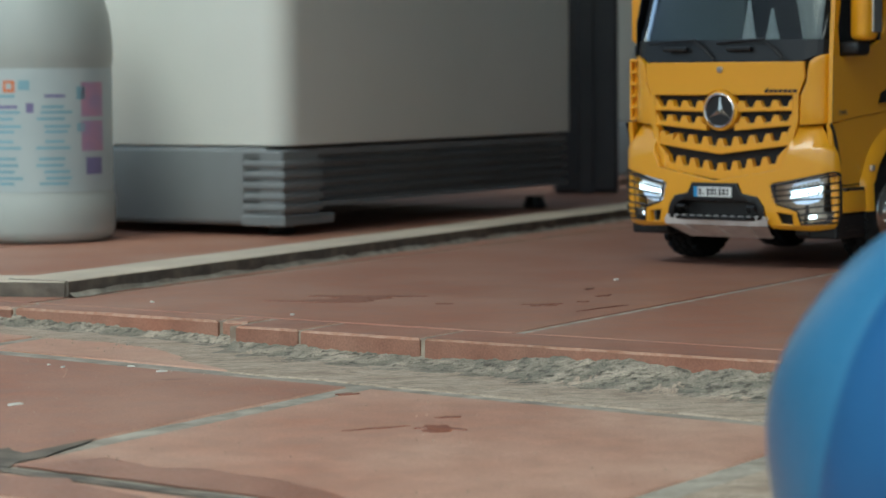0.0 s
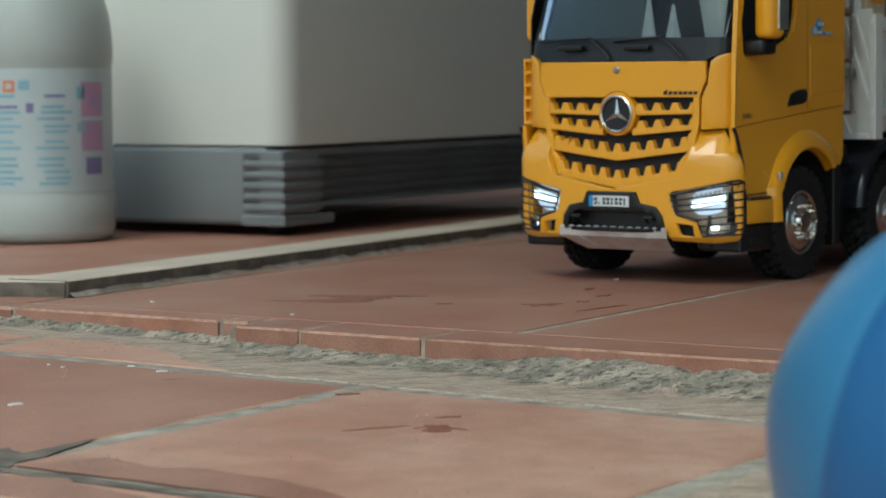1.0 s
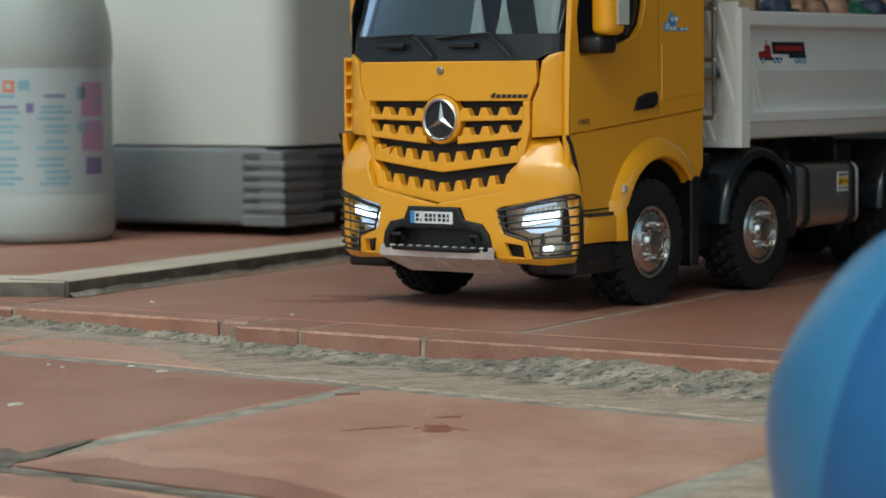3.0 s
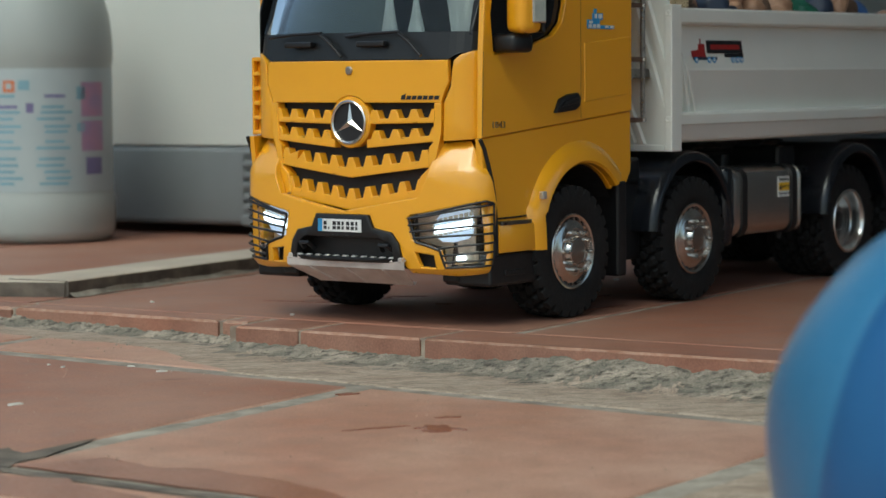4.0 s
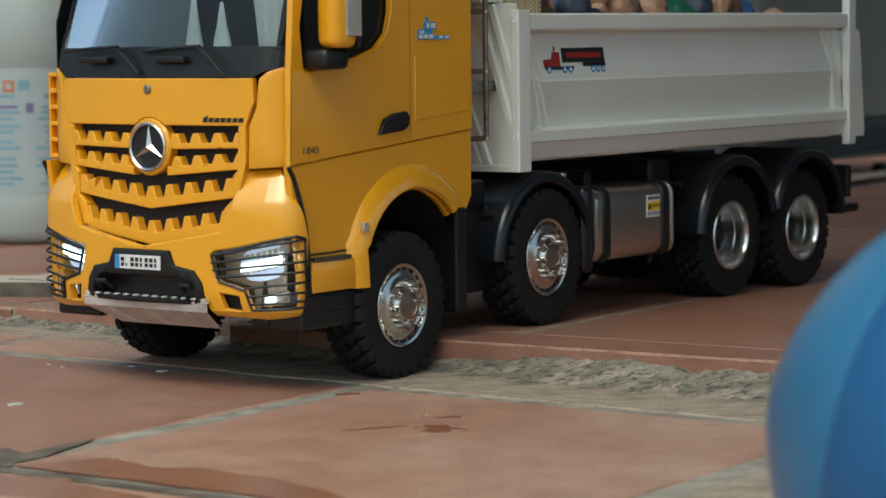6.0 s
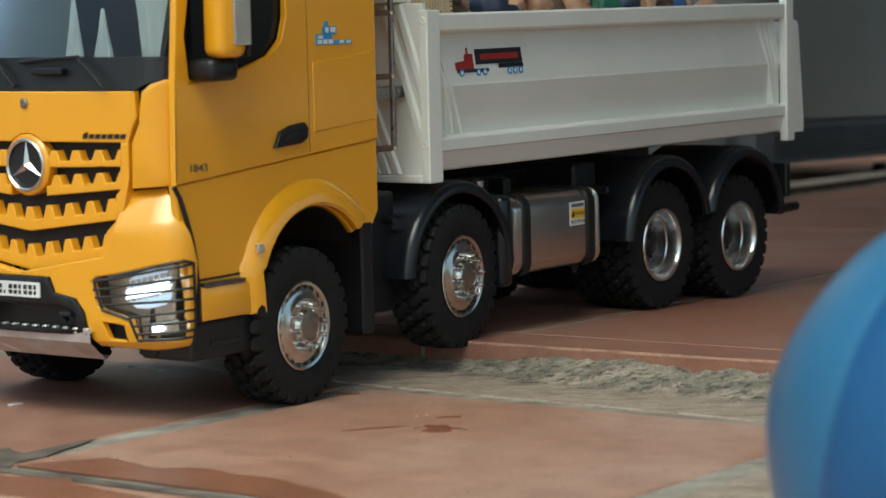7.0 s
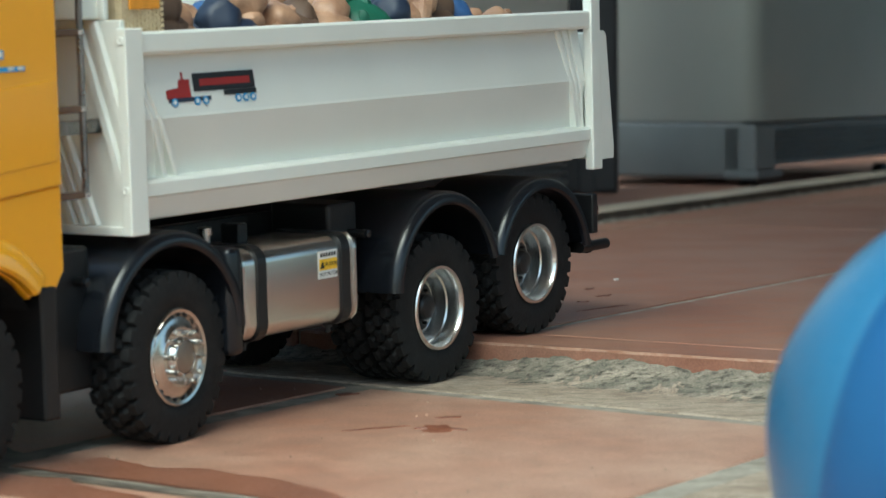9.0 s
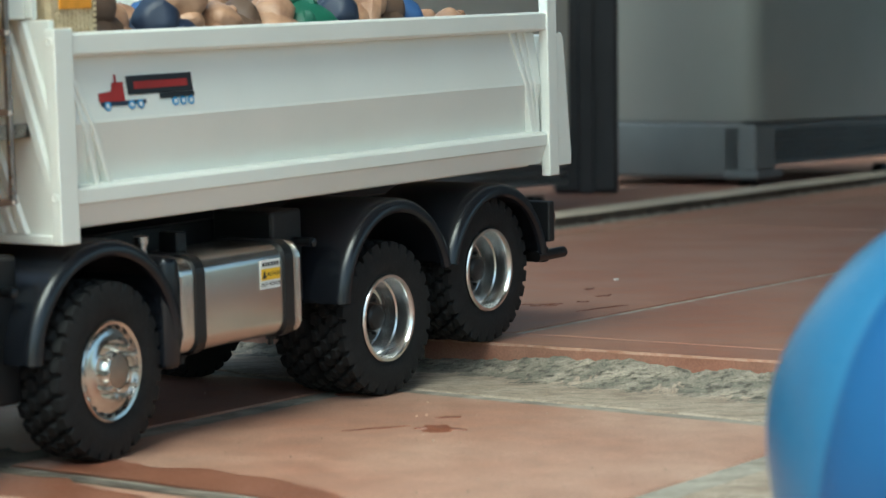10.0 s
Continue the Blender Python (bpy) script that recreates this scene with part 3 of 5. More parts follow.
def ball():
    """A play ball with a shallow seam; its lit and shaded sides differ by colour."""
    r = 0.0755
    x, y = 0.1725, 0.757
    turned = pose(0, 0, 0, 62, 18, 0)
    n, k = Vector((0.688, -0.698, -0.198)), -0.0189
    e = empty("blue_ball", "blue vinyl play ball with its shading in the colour, resting on the pavement", "ball", m=pose(x, y, low(y) + r - 0.0005))
    for front in (False, True):
        bm2 = bmesh.new()
        bmesh.ops.create_uvsphere(bm2, u_segments=96, v_segments=64, radius=r)
        for v in bm2.verts:
            v.co *= 1 + 0.0075 * math.cos(8 * math.atan2(v.co.y, v.co.x))
        bm2.transform(turned)
        bmesh.ops.bisect_plane(bm2, geom=bm2.verts[:] + bm2.edges[:] + bm2.faces[:], plane_co=n * k, plane_no=n, clear_inner=front, clear_outer=not front)
        rim = [ed for ed in bm2.edges if len(ed.link_faces) == 1]
        got = bmesh.ops.extrude_edge_only(bm2, edges=rim)
        for v in (g for g in got["geom"] if isinstance(g, bmesh.types.BMVert)):
            v.co = v.co * 0.975
        for v in bm2.verts:
            d = abs(v.co.dot(n) - k)
            if d < 0.006:
                v.co *= 1 - 0.012 * (1 - d / 0.006) ** 2
        part("panel", bm2, BALL_SHADED if front else BALL_LIT, e, "blue vinyl panel in the shaded tone" if front else "blue vinyl panel in the lit tone", smooth=True)
    part("valve", lathe([(0.006, 0), (0.006, 0.0012), (0.002, 0.002)], 20, "z"), BALL_LIT, e, smooth=True, m=turned @ pose(0, 0, r - 0.0008))


ball()


def flake(x, y, z, sx, sy, ang, material, name, label, cat, th=0.0009, seed=1):
    rnd = random.Random(seed)
    bm2 = bmesh.new()
    n = 11 if th > 0.0008 else 40
    ring = []
    for k in range(n):
        a = 2 * math.pi * k / n
        r = rnd.uniform(0.7, 1.15) if th > 0.0008 else 0.85 + 0.75 * noise.fractal(Vector((math.cos(a) * 1.3, math.sin(a) * 1.3, seed * 3.7)), 0.8, 2.0, 4)
        ring.append((sx * r * math.cos(a), sy * r * math.sin(a)))
    top = [bm2.verts.new((p[0] * 0.9, p[1] * 0.9, th)) for p in ring]
    bot = [bm2.verts.new((p[0], p[1], 0)) for p in ring]
    for k in range(n):
        bm2.faces.new((bot[k], bot[(k + 1) % n], top[(k + 1) % n], top[k]))
    bm2.faces.new(top)
    bm2.faces.new(list(reversed(bot)))
    return tagged(part(name, bm2, material, m=pose(x, y, z, 0, 0, ang)), label, cat, "chips on the ground")


def chip_low(x, y, s, seed, th=0.0009):
    flake(x, y, low(y), s, s * 0.6, seed * 40, CHIP, "plaster_chip", "small white plaster chip lying on the tiles", "debris", th, seed)


def chip_up(x, y, s, seed, th=0.0009):
    flake(x, y, 0.0, s, s * 0.6, seed * 40, CHIP, "plaster_chip", "small white plaster chip lying on the tiles", "debris", th, seed)


# ---- the toy dump truck: x forwards, y to its left, z up, its first axle over the origin ----
truck = empty("toy_dump_truck", "yellow four-axle toy dump truck with a silver-white tipping bed", "toy truck")
MM = 0.001
AXLES = (0.0, -0.1462, -0.3815, -0.4830)
RAD = 0.0425


def mm(seq):
    return [(a * MM, b * MM) for a, b in seq]


def wrap(s, z, d, bulge=lambda z: 0.0, X=0.108, half=0.083, r=0.012, sag=0.014):
    """Bends a sheet round the front: s runs along the bumper, d outwards."""
    sg = 1 if s >= 0 else -1
    a = abs(s)
    if half > 0.08 and a > 0.06:
        a = 0.06 + (a - 0.06) * 0.72
    if a <= half:
        x, y, nx, ny = X - sag * (a / half) ** 2, a, 1.0, 0.0
        nx, ny = 1.0, 2 * sag * a / half ** 2
    else:
        t0 = math.atan2(2 * sag / half, 1.0)
        ln = a - half
        span = (math.pi / 2 - t0) * r
        cx, cy = X - sag - r * math.cos(t0), half - r * math.sin(t0)
        if ln <= span:
            th = t0 + ln / r
            x, y, nx, ny = cx + r * math.cos(th), cy + r * math.sin(th), math.cos(th), math.sin(th)
        else:
            x, y, nx, ny = cx - (ln - span), cy + r, 0.0, 1.0
    ln = math.hypot(nx, ny)
    k = d + bulge(z)
    return (x + nx / ln * k, sg * (y + ny / ln * k), z)


def fold(zs):
    """A piecewise-linear outline: how far the front stands out at each height."""
    def f(z):
        for (z0, v0), (z1, v1) in zip(zs, zs[1:]):
            if z <= z1:
                t = max(0.0, (z - z0) / (z1 - z0))
                return v0 + (v1 - v0) * t
        return zs[-1][1]
    return f


CUTS = [(k + 0.5) * 0.004 for k in range(-30, 30)]
ZC = [0.036, 0.045, 0.078, 0.092, 0.096]


def wrapped(outline, holes=(), depth=0.003, bulge=None, bevel=0.0, **kw):
    b = bulge or (lambda z: 0.0)
    bm = plate(outline, holes, depth, CUTS, None, bevel)
    for z in ZC:
        bmesh.ops.bisect_plane(bm, geom=bm.verts[:] + bm.edges[:] + bm.faces[:], plane_co=(0, 0, z), plane_no=(0, 0, 1))
    for v in bm.verts:
        v.co = Vector(wrap(v.co.x, v.co.z, v.co.y, b, **kw))
    return bm


def both(pts):
    """Closes the right half of a symmetric outline, given from the middle top round to the middle bottom."""
    return pts + [(-a, b) for a, b in reversed(pts) if abs(a) > 1e-9]


def flip(pts):
    return [(-a, b) for a, b in reversed(pts)]


# -- wheels --
def tyre_mesh(width, rim_r, pitches=28):
    """One closed ring: smooth walls, and a tread of staggered six-sided blocks parted by grooves."""
    w = width / 2
    R = RAD - 0.0032
    wall = [(rim_r - 0.001, 0.80, 0), (rim_r + 0.0008, 0.88, 0), (rim_r + 0.0030, 0.955, 0), (rim_r + 0.0060, 0.99, 0), (rim_r + 0.0105, 1.0, 0), (R - 0.0045, 0.985, 0.0), (R - 0.0025, 0.975, 0.35), (R - 0.0010, 0.95, 0.75)]
    cols = 28
    tread = [(R, 0.92 - 1.84 * k / cols, 1.0) for k in range(cols + 1)]
    prof = wall + tread + [(r, -y, f) for r, y, f in reversed(wall)]
    per = 12
    seg = pitches * per

    def block(a, v):
        row = min(3, max(0, int((v + 1) * 2)))
        u = (v + 1) * 4 - row * 2 - 1
        if (row == 0 and u < 0) or (row == 3 and u > 0):
            u *= 0.25
        q = (a / per + (0.5 if row % 2 else 0.0) + 0.06 * u * (1 if row < 2 else -1)) % 1.0 - 0.5
        reach = 0.405 - 0.17 * max(0.0, abs(u) - 0.35) / 0.65
        side_fall = min(1.0, max(0.0, (0.93 - abs(u)) / 0.14))
        return min(1.0, max(0.0, (reach - abs(q)) / 0.07)) * side_fall

    verts, faces = [], []
    n = len(prof)
    for a in range(seg):
        th = 2 * math.pi * a / seg
        for r, y, f in prof:
            rr = r + (0.0031 * f * block(a, y) if f else 0.0)
            crown = 0.0009 * y * y * f
            verts.append(((rr - crown) * math.cos(th), y * w, (rr - crown) * math.sin(th)))
    for a in range(seg):
        b = (a + 1) % seg
        for k in range(n):
            m = (k + 1) % n
            faces.append((a * n + k, a * n + m, b * n + m, b * n + k))
    me = bpy.data.meshes.new("tyre")
    me.from_pydata(verts, [], faces)
    me.update()
    me.materials.append(RUBBER)
    me.shade_smooth()
    me.set_sharp_from_angle(angle=radians(32))
    return me


def bm_mesh(name, bm, material, smooth=True):
    bmesh.ops.recalc_face_normals(bm, faces=bm.faces)
    me = bpy.data.meshes.new(name)
    bm.to_mesh(me)
    bm.free()
    me.materials.append(material)
    if smooth:
        me.shade_smooth()
        me.set_sharp_from_angle(angle=radians(35))
    return me


def ring_holes(n, r, y, rad):
    bm = bmesh.new()
    for k in range(n):
        a = 2 * math.pi * k / n
        b2 = lathe([(rad, 0), (rad, 0.0006)], 10, "y")
        b2.transform(Matrix.Translation((r * math.cos(a), y, r * math.sin(a))))
        merge(bm, b2)
    return bm


TYRE_F = tyre_mesh(0.027, 0.0232)
TYRE_R = tyre_mesh(0.023, 0.0232)
RIM_F = bm_mesh("rim", lathe([(0.0236, 0.0118), (0.0240, 0.0128), (0.0232, 0.0134), (0.0218, 0.0130), (0.0210, 0.0110), (0.0196, 0.0122), (0.0180, 0.0124), (0.0150, 0.0136), (0.0146, 0.0140), (0.0100, 0.0140), (0.0096, 0.0152), (0.0090, 0.0164), (0.0082, 0.0168), (0.0080, 0.0160), (0.0002, 0.0160)], 56, "y", False, False), CHROME)
RIM_R = bm_mesh("rim", lathe([(0.0238, 0.0096), (0.0242, 0.0114), (0.0236, 0.0122), (0.0222, 0.0122), (0.0214, 0.0112), (0.0209, 0.0085), (0.0204, 0.0030), (0.0196, 0.0022), (0.0188, -0.0030), (0.0176, -0.0052), (0.0128, -0.0056), (0.0124, -0.0044), (0.0002, -0.0044)], 64, "y", False, False), BRIGHT)
HUB_R = bm_mesh("hub", lathe([(0.0142, -0.0054), (0.0140, -0.0030), (0.0110, -0.0018), (0.0078, -0.0010), (0.0072, 0.0030), (0.0060, 0.0042), (0.0030, 0.0046), (0.0, 0.0046)], 32, "y"), BLACK)
NUT_R = bm_mesh("wheel_nut", lathe([(0.0010, 0.0), (0.0010, 0.0020), (0.0007, 0.0024), (0.0, 0.0025)], 8, "y"), BLACK)
HUB_CAP = bm_mesh("hub_cap", lathe([(0.0079, 0.0158), (0.0077, 0.0166), (0.0030, 0.0172), (0.0, 0.0172)], 32, "y"), HUBM)
NUT = bm_mesh("wheel_nut", lathe([(0.0014, 0.0), (0.0014, 0.0048), (0.0011, 0.0060), (0.0, 0.0062)], 8, "y"), CHROME)
HOLES_F = bm_mesh("vent_holes", ring_holes(20, 0.0203, 0.0114, 0.0012), HOLE)
HOLES_R = bm_mesh("vent_holes", ring_holes(5, 0.0160, -0.0056, 0.0021), HOLE)
WHEELS = []


def wheel(axle, left):
    """A wheel as a part of the truck; it turns about its own y."""
    y = (0.0830 if axle < 2 else 0.0775) * (1 if left else -1)
    base = Matrix.Translation((AXLES[axle], y, RAD)) @ pose(0, 0, 0, 0, 0, 0 if left else 180)
    w = mesh_part("wheel", RIM_F if axle < 2 else RIM_R, None, truck, "chrome front wheel with a raised hub" if axle < 2 else "chrome deep-dish rear wheel", m=base)
    mesh_part("tyre", TYRE_F if axle < 2 else TYRE_R, None, w, "chunky black rubber tyre")
    if axle >= 2:
        mesh_part("tyre", TYRE_R, None, w, "chunky black rubber tyre", m=pose(0, -0.0255, 0))
        mesh_part("hub", HUB_R, None, w, "black hub")
        mesh_part("vent_holes", HOLES_R, None, w)
    else:
        mesh_part("vent_holes", HOLES_F, None, w)
        mesh_part("hub_cap", HUB_CAP, None, w, "dull metal hub cap")
    r, yy = (0.0122, 0.0138) if axle < 2 else (0.0096, -0.0014)
    for k in range(10):
        a = 2 * math.pi * k / 10
        mesh_part("wheel_nut", NUT if axle < 2 else NUT_R, None, w, m=pose(r * math.cos(a), yy, r * math.sin(a)))
    WHEELS.append((w, axle, left, y))


for ax in range(4):
    for lf in (True, False):
        wheel(ax, lf)


# -- cab --
def build_cab():
    # upper cab: flanks with a window opening, roof, back and the front corners
    win = mm([(81, 166), (72, 167), (40, 172), (18, 178), (8, 186), (4, 198), (3, 262), (58, 264), (74, 240), (84, 190)])
    flank = mm([(94, 115.5), (-13, 124.5), (-73, 129.5), (-73, 292), (60, 292), (88, 230), (93, 168)])
    door = plate(flank, [win], 0.0035, (), side(0.0900), 0.0009)
    far = plate([(min(x, 0.078), z) for x, z in flank], [[(min(x - 0.012, 0.070), z) for x, z in win]], 0.0035, (), side(0.0900), 0.0009)
    sides = {1: part("cab_side", door.copy(), YELLOW, truck, smooth=16), -1: part("cab_side", mirror_y(far), YELLOW, truck, smooth=16)}
    door.free()
    shell = bmesh.new()
    box(-0.073, -0.069, -0.0900, 0.0900, 0.088, 0.292, 0.001, 1, shell)
    box(-0.073, 0.062, -0.0920, 0.0920, 0.288, 0.298, 0.004, 3, shell)
    part("cab_shell", shell, YELLOW, truck, smooth=True)
    part("cab_interior", box(-0.066, 0.045, -0.085, 0.085, 0.115, 0.262, 0.004), HOLE, truck, "dark cab interior")
    part("dashboard", box(0.045, 0.088, -0.080, 0.080, 0.120, 0.1760, 0.004), HOLE, truck, "dark dashboard behind the windscreen")
    # panel added as the sky's reflection in the screen
    part("screen_reflection", box(0.0660, 0.0680, -0.0875, 0.0010, 0.1795, 0.2600, 0.0006), REFLECTION, truck, "grey-green panel standing in for a reflection in the windscreen")
    drape = bmesh.new()
    top_row, low_row = [], []
    for k in range(49):
        t = k / 48
        fold_d = 0.0030 * math.sin(t * 46) + 0.0012 * math.sin(t * 19 + 1)
        y, x = 0.050 + 0.034 * t, 0.0760 - 0.004 * t + fold_d
        low_row.append(drape.verts.new((x, y + 0.010 * (1 - t), 0.1775)))
        top_row.append(drape.verts.new((x - 0.012, y - 0.014 * (1 - t), 0.2650)))
    for k in range(48):
        drape.faces.new((low_row[k], low_row[k + 1], top_row[k + 1], top_row[k]))
    ext = bmesh.ops.extrude_face_region(drape, geom=drape.faces[:])
    for v in (g for g in ext["geom"] if isinstance(g, bmesh.types.BMVert)):
        v.co.x -= 0.0008
    part("curtain", drape, CURTAIN, truck, "pale pleated curtain beside the windscreen", smooth=50)
    for y, h in ((0.0120, 0.034), (0.0330, 0.027)):
        tail = lathe([(0.0068, 0.0), (0.0060, 0.006), (0.0036, h * 0.55), (0.0012, h), (0.0, h + 0.001)], 18, "z")
        for v in tail.verts:
            v.co.x *= 0.35 * (1 + 0.3 * math.sin(7 * math.atan2(v.co.y, v.co.x)))
        part("curtain_tie", tail, CURTAIN, truck, "pale gathered cloth behind the windscreen", smooth=True, m=pose(0.0800, y, 0.1775))
    for sg in (1, -1):
        glassb = plate(mm([(86, 160), (0, 170), (0, 268), (60, 268), (86, 195)]), (), 0.0012, (), side(0.0878))
        if sg < 0:
            glassb = mirror_y(glassb)
        part("side_window", glassb, SCREEN, sides[sg], "dark side window")
        # seams of the door and of the rear locker, as thin grooves' shadows in black rubber
        for x0, z0, x1, z1 in ((-13, 126, -13, 288), (93.6, 117, 91.8, 168))[:2 if sg > 0 else 1]:
            part("door_seam", tube([(x0 * MM, 0.0934 * sg, z0 * MM), (x1 * MM, 0.0933 * sg, z1 * MM)], 0.00026, 6), BLACK, sides[sg])
        lock = plate(mm([(-17, 136), (-70, 140.5), (-70, 178), (-17, 173.5)]), (), 0.0010, (), side(0.0930), 0.0006)
        if sg < 0:
            lock = mirror_y(lock)
        part("locker_door", lock, YELLOW, sides[sg])
        hd = plate(mm([(18, 129.5), (-4, 131), (-9, 133.5), (-10, 139), (-7, 142), (4, 141), (13, 138)]), (), 0.0030, (), side(0.0930), 0.0009)
        grip = plate(mm([(14, 133), (-6, 136), (-6, 139), (10, 137)]), (), 0.0016, (), side(0.0960), 0.0006)
        merge(hd, grip)
        if sg < 0:
            hd = mirror_y(hd)
        part("door_handle", hd, BLACK, sides[sg], "black plastic door handle", smooth=True)
    # lower flank with the wheel arch
    lowf = mm([(94, 115.2), (92, 100), (88, 72), (86, 62), (84, 46), (31, 45), (32, 56)] + arc(-13, 51, 46, 8, 142, 18) + [(-58, 84), (-66, 80), (-70, 86), (-73, 90), (-73, 129.3), (-13, 124.2)])
    lw = plate(lowf, (), 0.0040, (), side(0.0885), 0.001)
    part("lower_flank", lw.copy(), YELLOW, truck, smooth=16)
    part("lower_flank", mirror_y(lw), YELLOW, truck, smooth=16)
    lw.free()
    flare = bmesh.new()
    path = mm([(31, 45), (32, 60), (33, 66)] + arc(-13, 51, 46.5, 22, 139, 22))
    secs = []
    for i, (x, z) in enumerate(path):
        dx, dz = (x + 0.013), (z - 0.051)
        ln = math.hypot(dx, dz) or 1
        ox, oz = dx / ln, dz / ln
        if i < 2:
            ox, oz = 1.0, 0.0
        secs.append([flare.verts.new((x + ox * o, yy, z + oz * o)) for o, yy in ((0.0, 0.080), (0.0, 0.0970), (0.0015, 0.0985), (0.007, 0.0980), (0.012, 0.0950), (0.0145, 0.0920))])
    for a, b in zip(secs, secs[1:]):
        for k in range(5):
            flare.faces.new((a[k], a[k + 1], b[k + 1], b[k]))
    part("arch_flare", flare.copy(), YELLOW, truck, smooth=True)
    part("arch_flare", mirror_y(flare), YELLOW, truck, smooth=True)
    flare.free()
    for sg in (1, -1):
        part("side_marker", box(0.0335, 0.0385, min(0.0965 * sg, 0.0995 * sg), max(0.0965 * sg, 0.0995 * sg), 0.0765, 0.0815, 0.0008), BOWL, truck, "clear side marker lamp")
        st = bmesh.new()
        y0, y1 = sorted((0.058 * sg, 0.0935 * sg))
        box(0.034, 0.086, y0, y1, 0.025, 0.0448, 0.002, 2, st)
        box(0.050, 0.072, min(0.0930 * sg, 0.0945 * sg), max(0.0930 * sg, 0.0945 * sg), 0.031, 0.0345, 0.0005, 1, st)
        box(0.034, 0.088, min(0.058 * sg, 0.070 * sg), max(0.058 * sg, 0.070 * sg), 0.027, 0.060, 0.001, 1, st)
        part("footstep", st, BLACK, truck, "black plastic entry step")
        part("entry_ledge", box(0.034, 0.0795, min(0.0900 * sg, 0.0958 * sg), max(0.0900 * sg, 0.0958 * sg), 0.0452, 0.0628, 0.0012), YELLOW, truck, smooth=True)
        part("tread_strip", box(0.046, 0.078, min(0.0922 * sg, 0.0964 * sg), max(0.0922 * sg, 0.0964 * sg), 0.0622, 0.0646, 0.0004), GUNMETAL, truck, "ribbed metal tread strip")
        arch = bmesh.new()
        liner = [(x, z) for x, z in mm(arc(-13, 51, 45.5, -5, 150, 16))]
        va = [arch.verts.new((x, 0.035 * sg, z)) for x, z in liner]
        vb = [arch.verts.new((x, 0.0895 * sg, z)) for x, z in liner]
        for k in range(len(liner) - 1):
            arch.faces.new((va[k], va[k + 1], vb[k + 1], vb[k]))
        part("arch_liner", arch, HOLE, truck)
        ya, yb = sorted((0.062 * sg, 0.0935 * sg))
        part("mud_flap", box(-0.0665, -0.0560, ya, yb, 0.022, 0.0840, 0.0015), BLACK, truck, "black rubber mud flap")
    for sg in (1, -1):
        y = 0.0928 * sg
        part("gap_and_shadow_line", tube([(0.0950, y * 1.0, 0.1148), (0.0915, y * 1.004, 0.1095), (0.0880, y * 1.008, 0.1000), (0.0845, y * 1.012, 0.0890), (0.0820, y * 1.012, 0.0780), (0.0808, y * 1.012, 0.0640), (0.0803, y * 1.012, 0.0440)], 0.0013, 8), HOLE, truck)
        # the flank's horizontal shadow line, laid on as a dark bar
        part("gap_and_shadow_line", tube([(0.0845, y, 0.0662), (0.0600, y, 0.0664), (0.0470, y, 0.0668)], 0.0006, 6), HOLE, truck)
    # the dark band under the windscreen, and the screen leaning back
    prof = fold([(0.150, 0.0), (0.1635, 0.0), (0.182, -0.003), (0.292, -0.045)])
    scr = plate(both(mm([(0, 163), (62, 163), (70, 166), (88, 168), (88, 185), (84, 288), (0, 290)])), (), 0.0025, CUTS)
    for z in (0.182,):
        bmesh.ops.bisect_plane(scr, geom=scr.verts[:] + scr.edges[:] + scr.faces[:], plane_co=(0, 0, z), plane_no=(0, 0, 1))
    for v in scr.verts:
        q = wrap(v.co.x, v.co.z, v.co.y, lambda z: 0.0, X=0.0995, half=0.070, r=0.020, sag=0.006)
        v.co = Vector((q[0] + prof(v.co.z), q[1], q[2]))
    part("windscreen", scr, SCREEN_GLASS, truck, "clear glossy windscreen", smooth=True).visible_shadow = False
    for sg in (1, -1):
        pillar = plate(mm([(40, 165), (82, 165), (81, 182), (62, 230), (40, 284)]), (), 0.0018, (), side(0.0852))
        part("door_pillar", pillar if sg > 0 else mirror_y(pillar), HOLE, truck)
        rimb = plate(mm([(80, 178), (88, 178), (88, 200), (84, 288), (74, 288), (79, 200)]), (), 0.0012, CUTS)
        for v in rimb.verts:
            q = wrap(v.co.x, v.co.z, v.co.y + 0.0026, lambda z: 0.0, X=0.0995, half=0.070, r=0.020, sag=0.006)
            v.co = Vector((q[0] + prof(v.co.z), q[1] * sg, q[2]))
        part("screen_edge", rimb, SCREEN, truck, "black edge of the windscreen")
    band = plate(both(mm([(0, 163.5), (70, 163.5), (76, 167), (87, 168), (87, 180), (0, 180.5)])), (), 0.0012, CUTS)
    for v in band.verts:
        q = wrap(v.co.x, v.co.z, v.co.y + 0.0026, lambda z: 0.0, X=0.0995, half=0.070, r=0.020, sag=0.006)
        v.co = Vector((q[0] + prof(v.co.z), q[1], q[2]))
    part("screen_base", band, BLACK, truck, "matt black band below the windscreen")
    for y0, zt, dirn in ((-0.020, 0.1735, -1), (0.042, 0.1735, -1)):
        wp = tube([(0.1050, y0 + 0.014, 0.1655), (0.1058, y0 + 0.005, 0.1745), (0.1045, y0 - 0.004, 0.1800)], 0.0011, 8)
        merge(wp, tube([(0.1050, y0 - 0.002, 0.1805), (0.1045, y0 - 0.026, 0.1795), (0.1030, y0 - 0.046, 0.1780)], 0.0010, 8))
        part("wiper", wp, BLACK, truck, "black windscreen wiper")
    for y0 in (-0.052, 0.006):
        part("grab_handle", box(0.1010, 0.1060, y0, y0 + 0.022, 0.1715, 0.1750, 0.0010), BLACK, truck, "black grab handle")
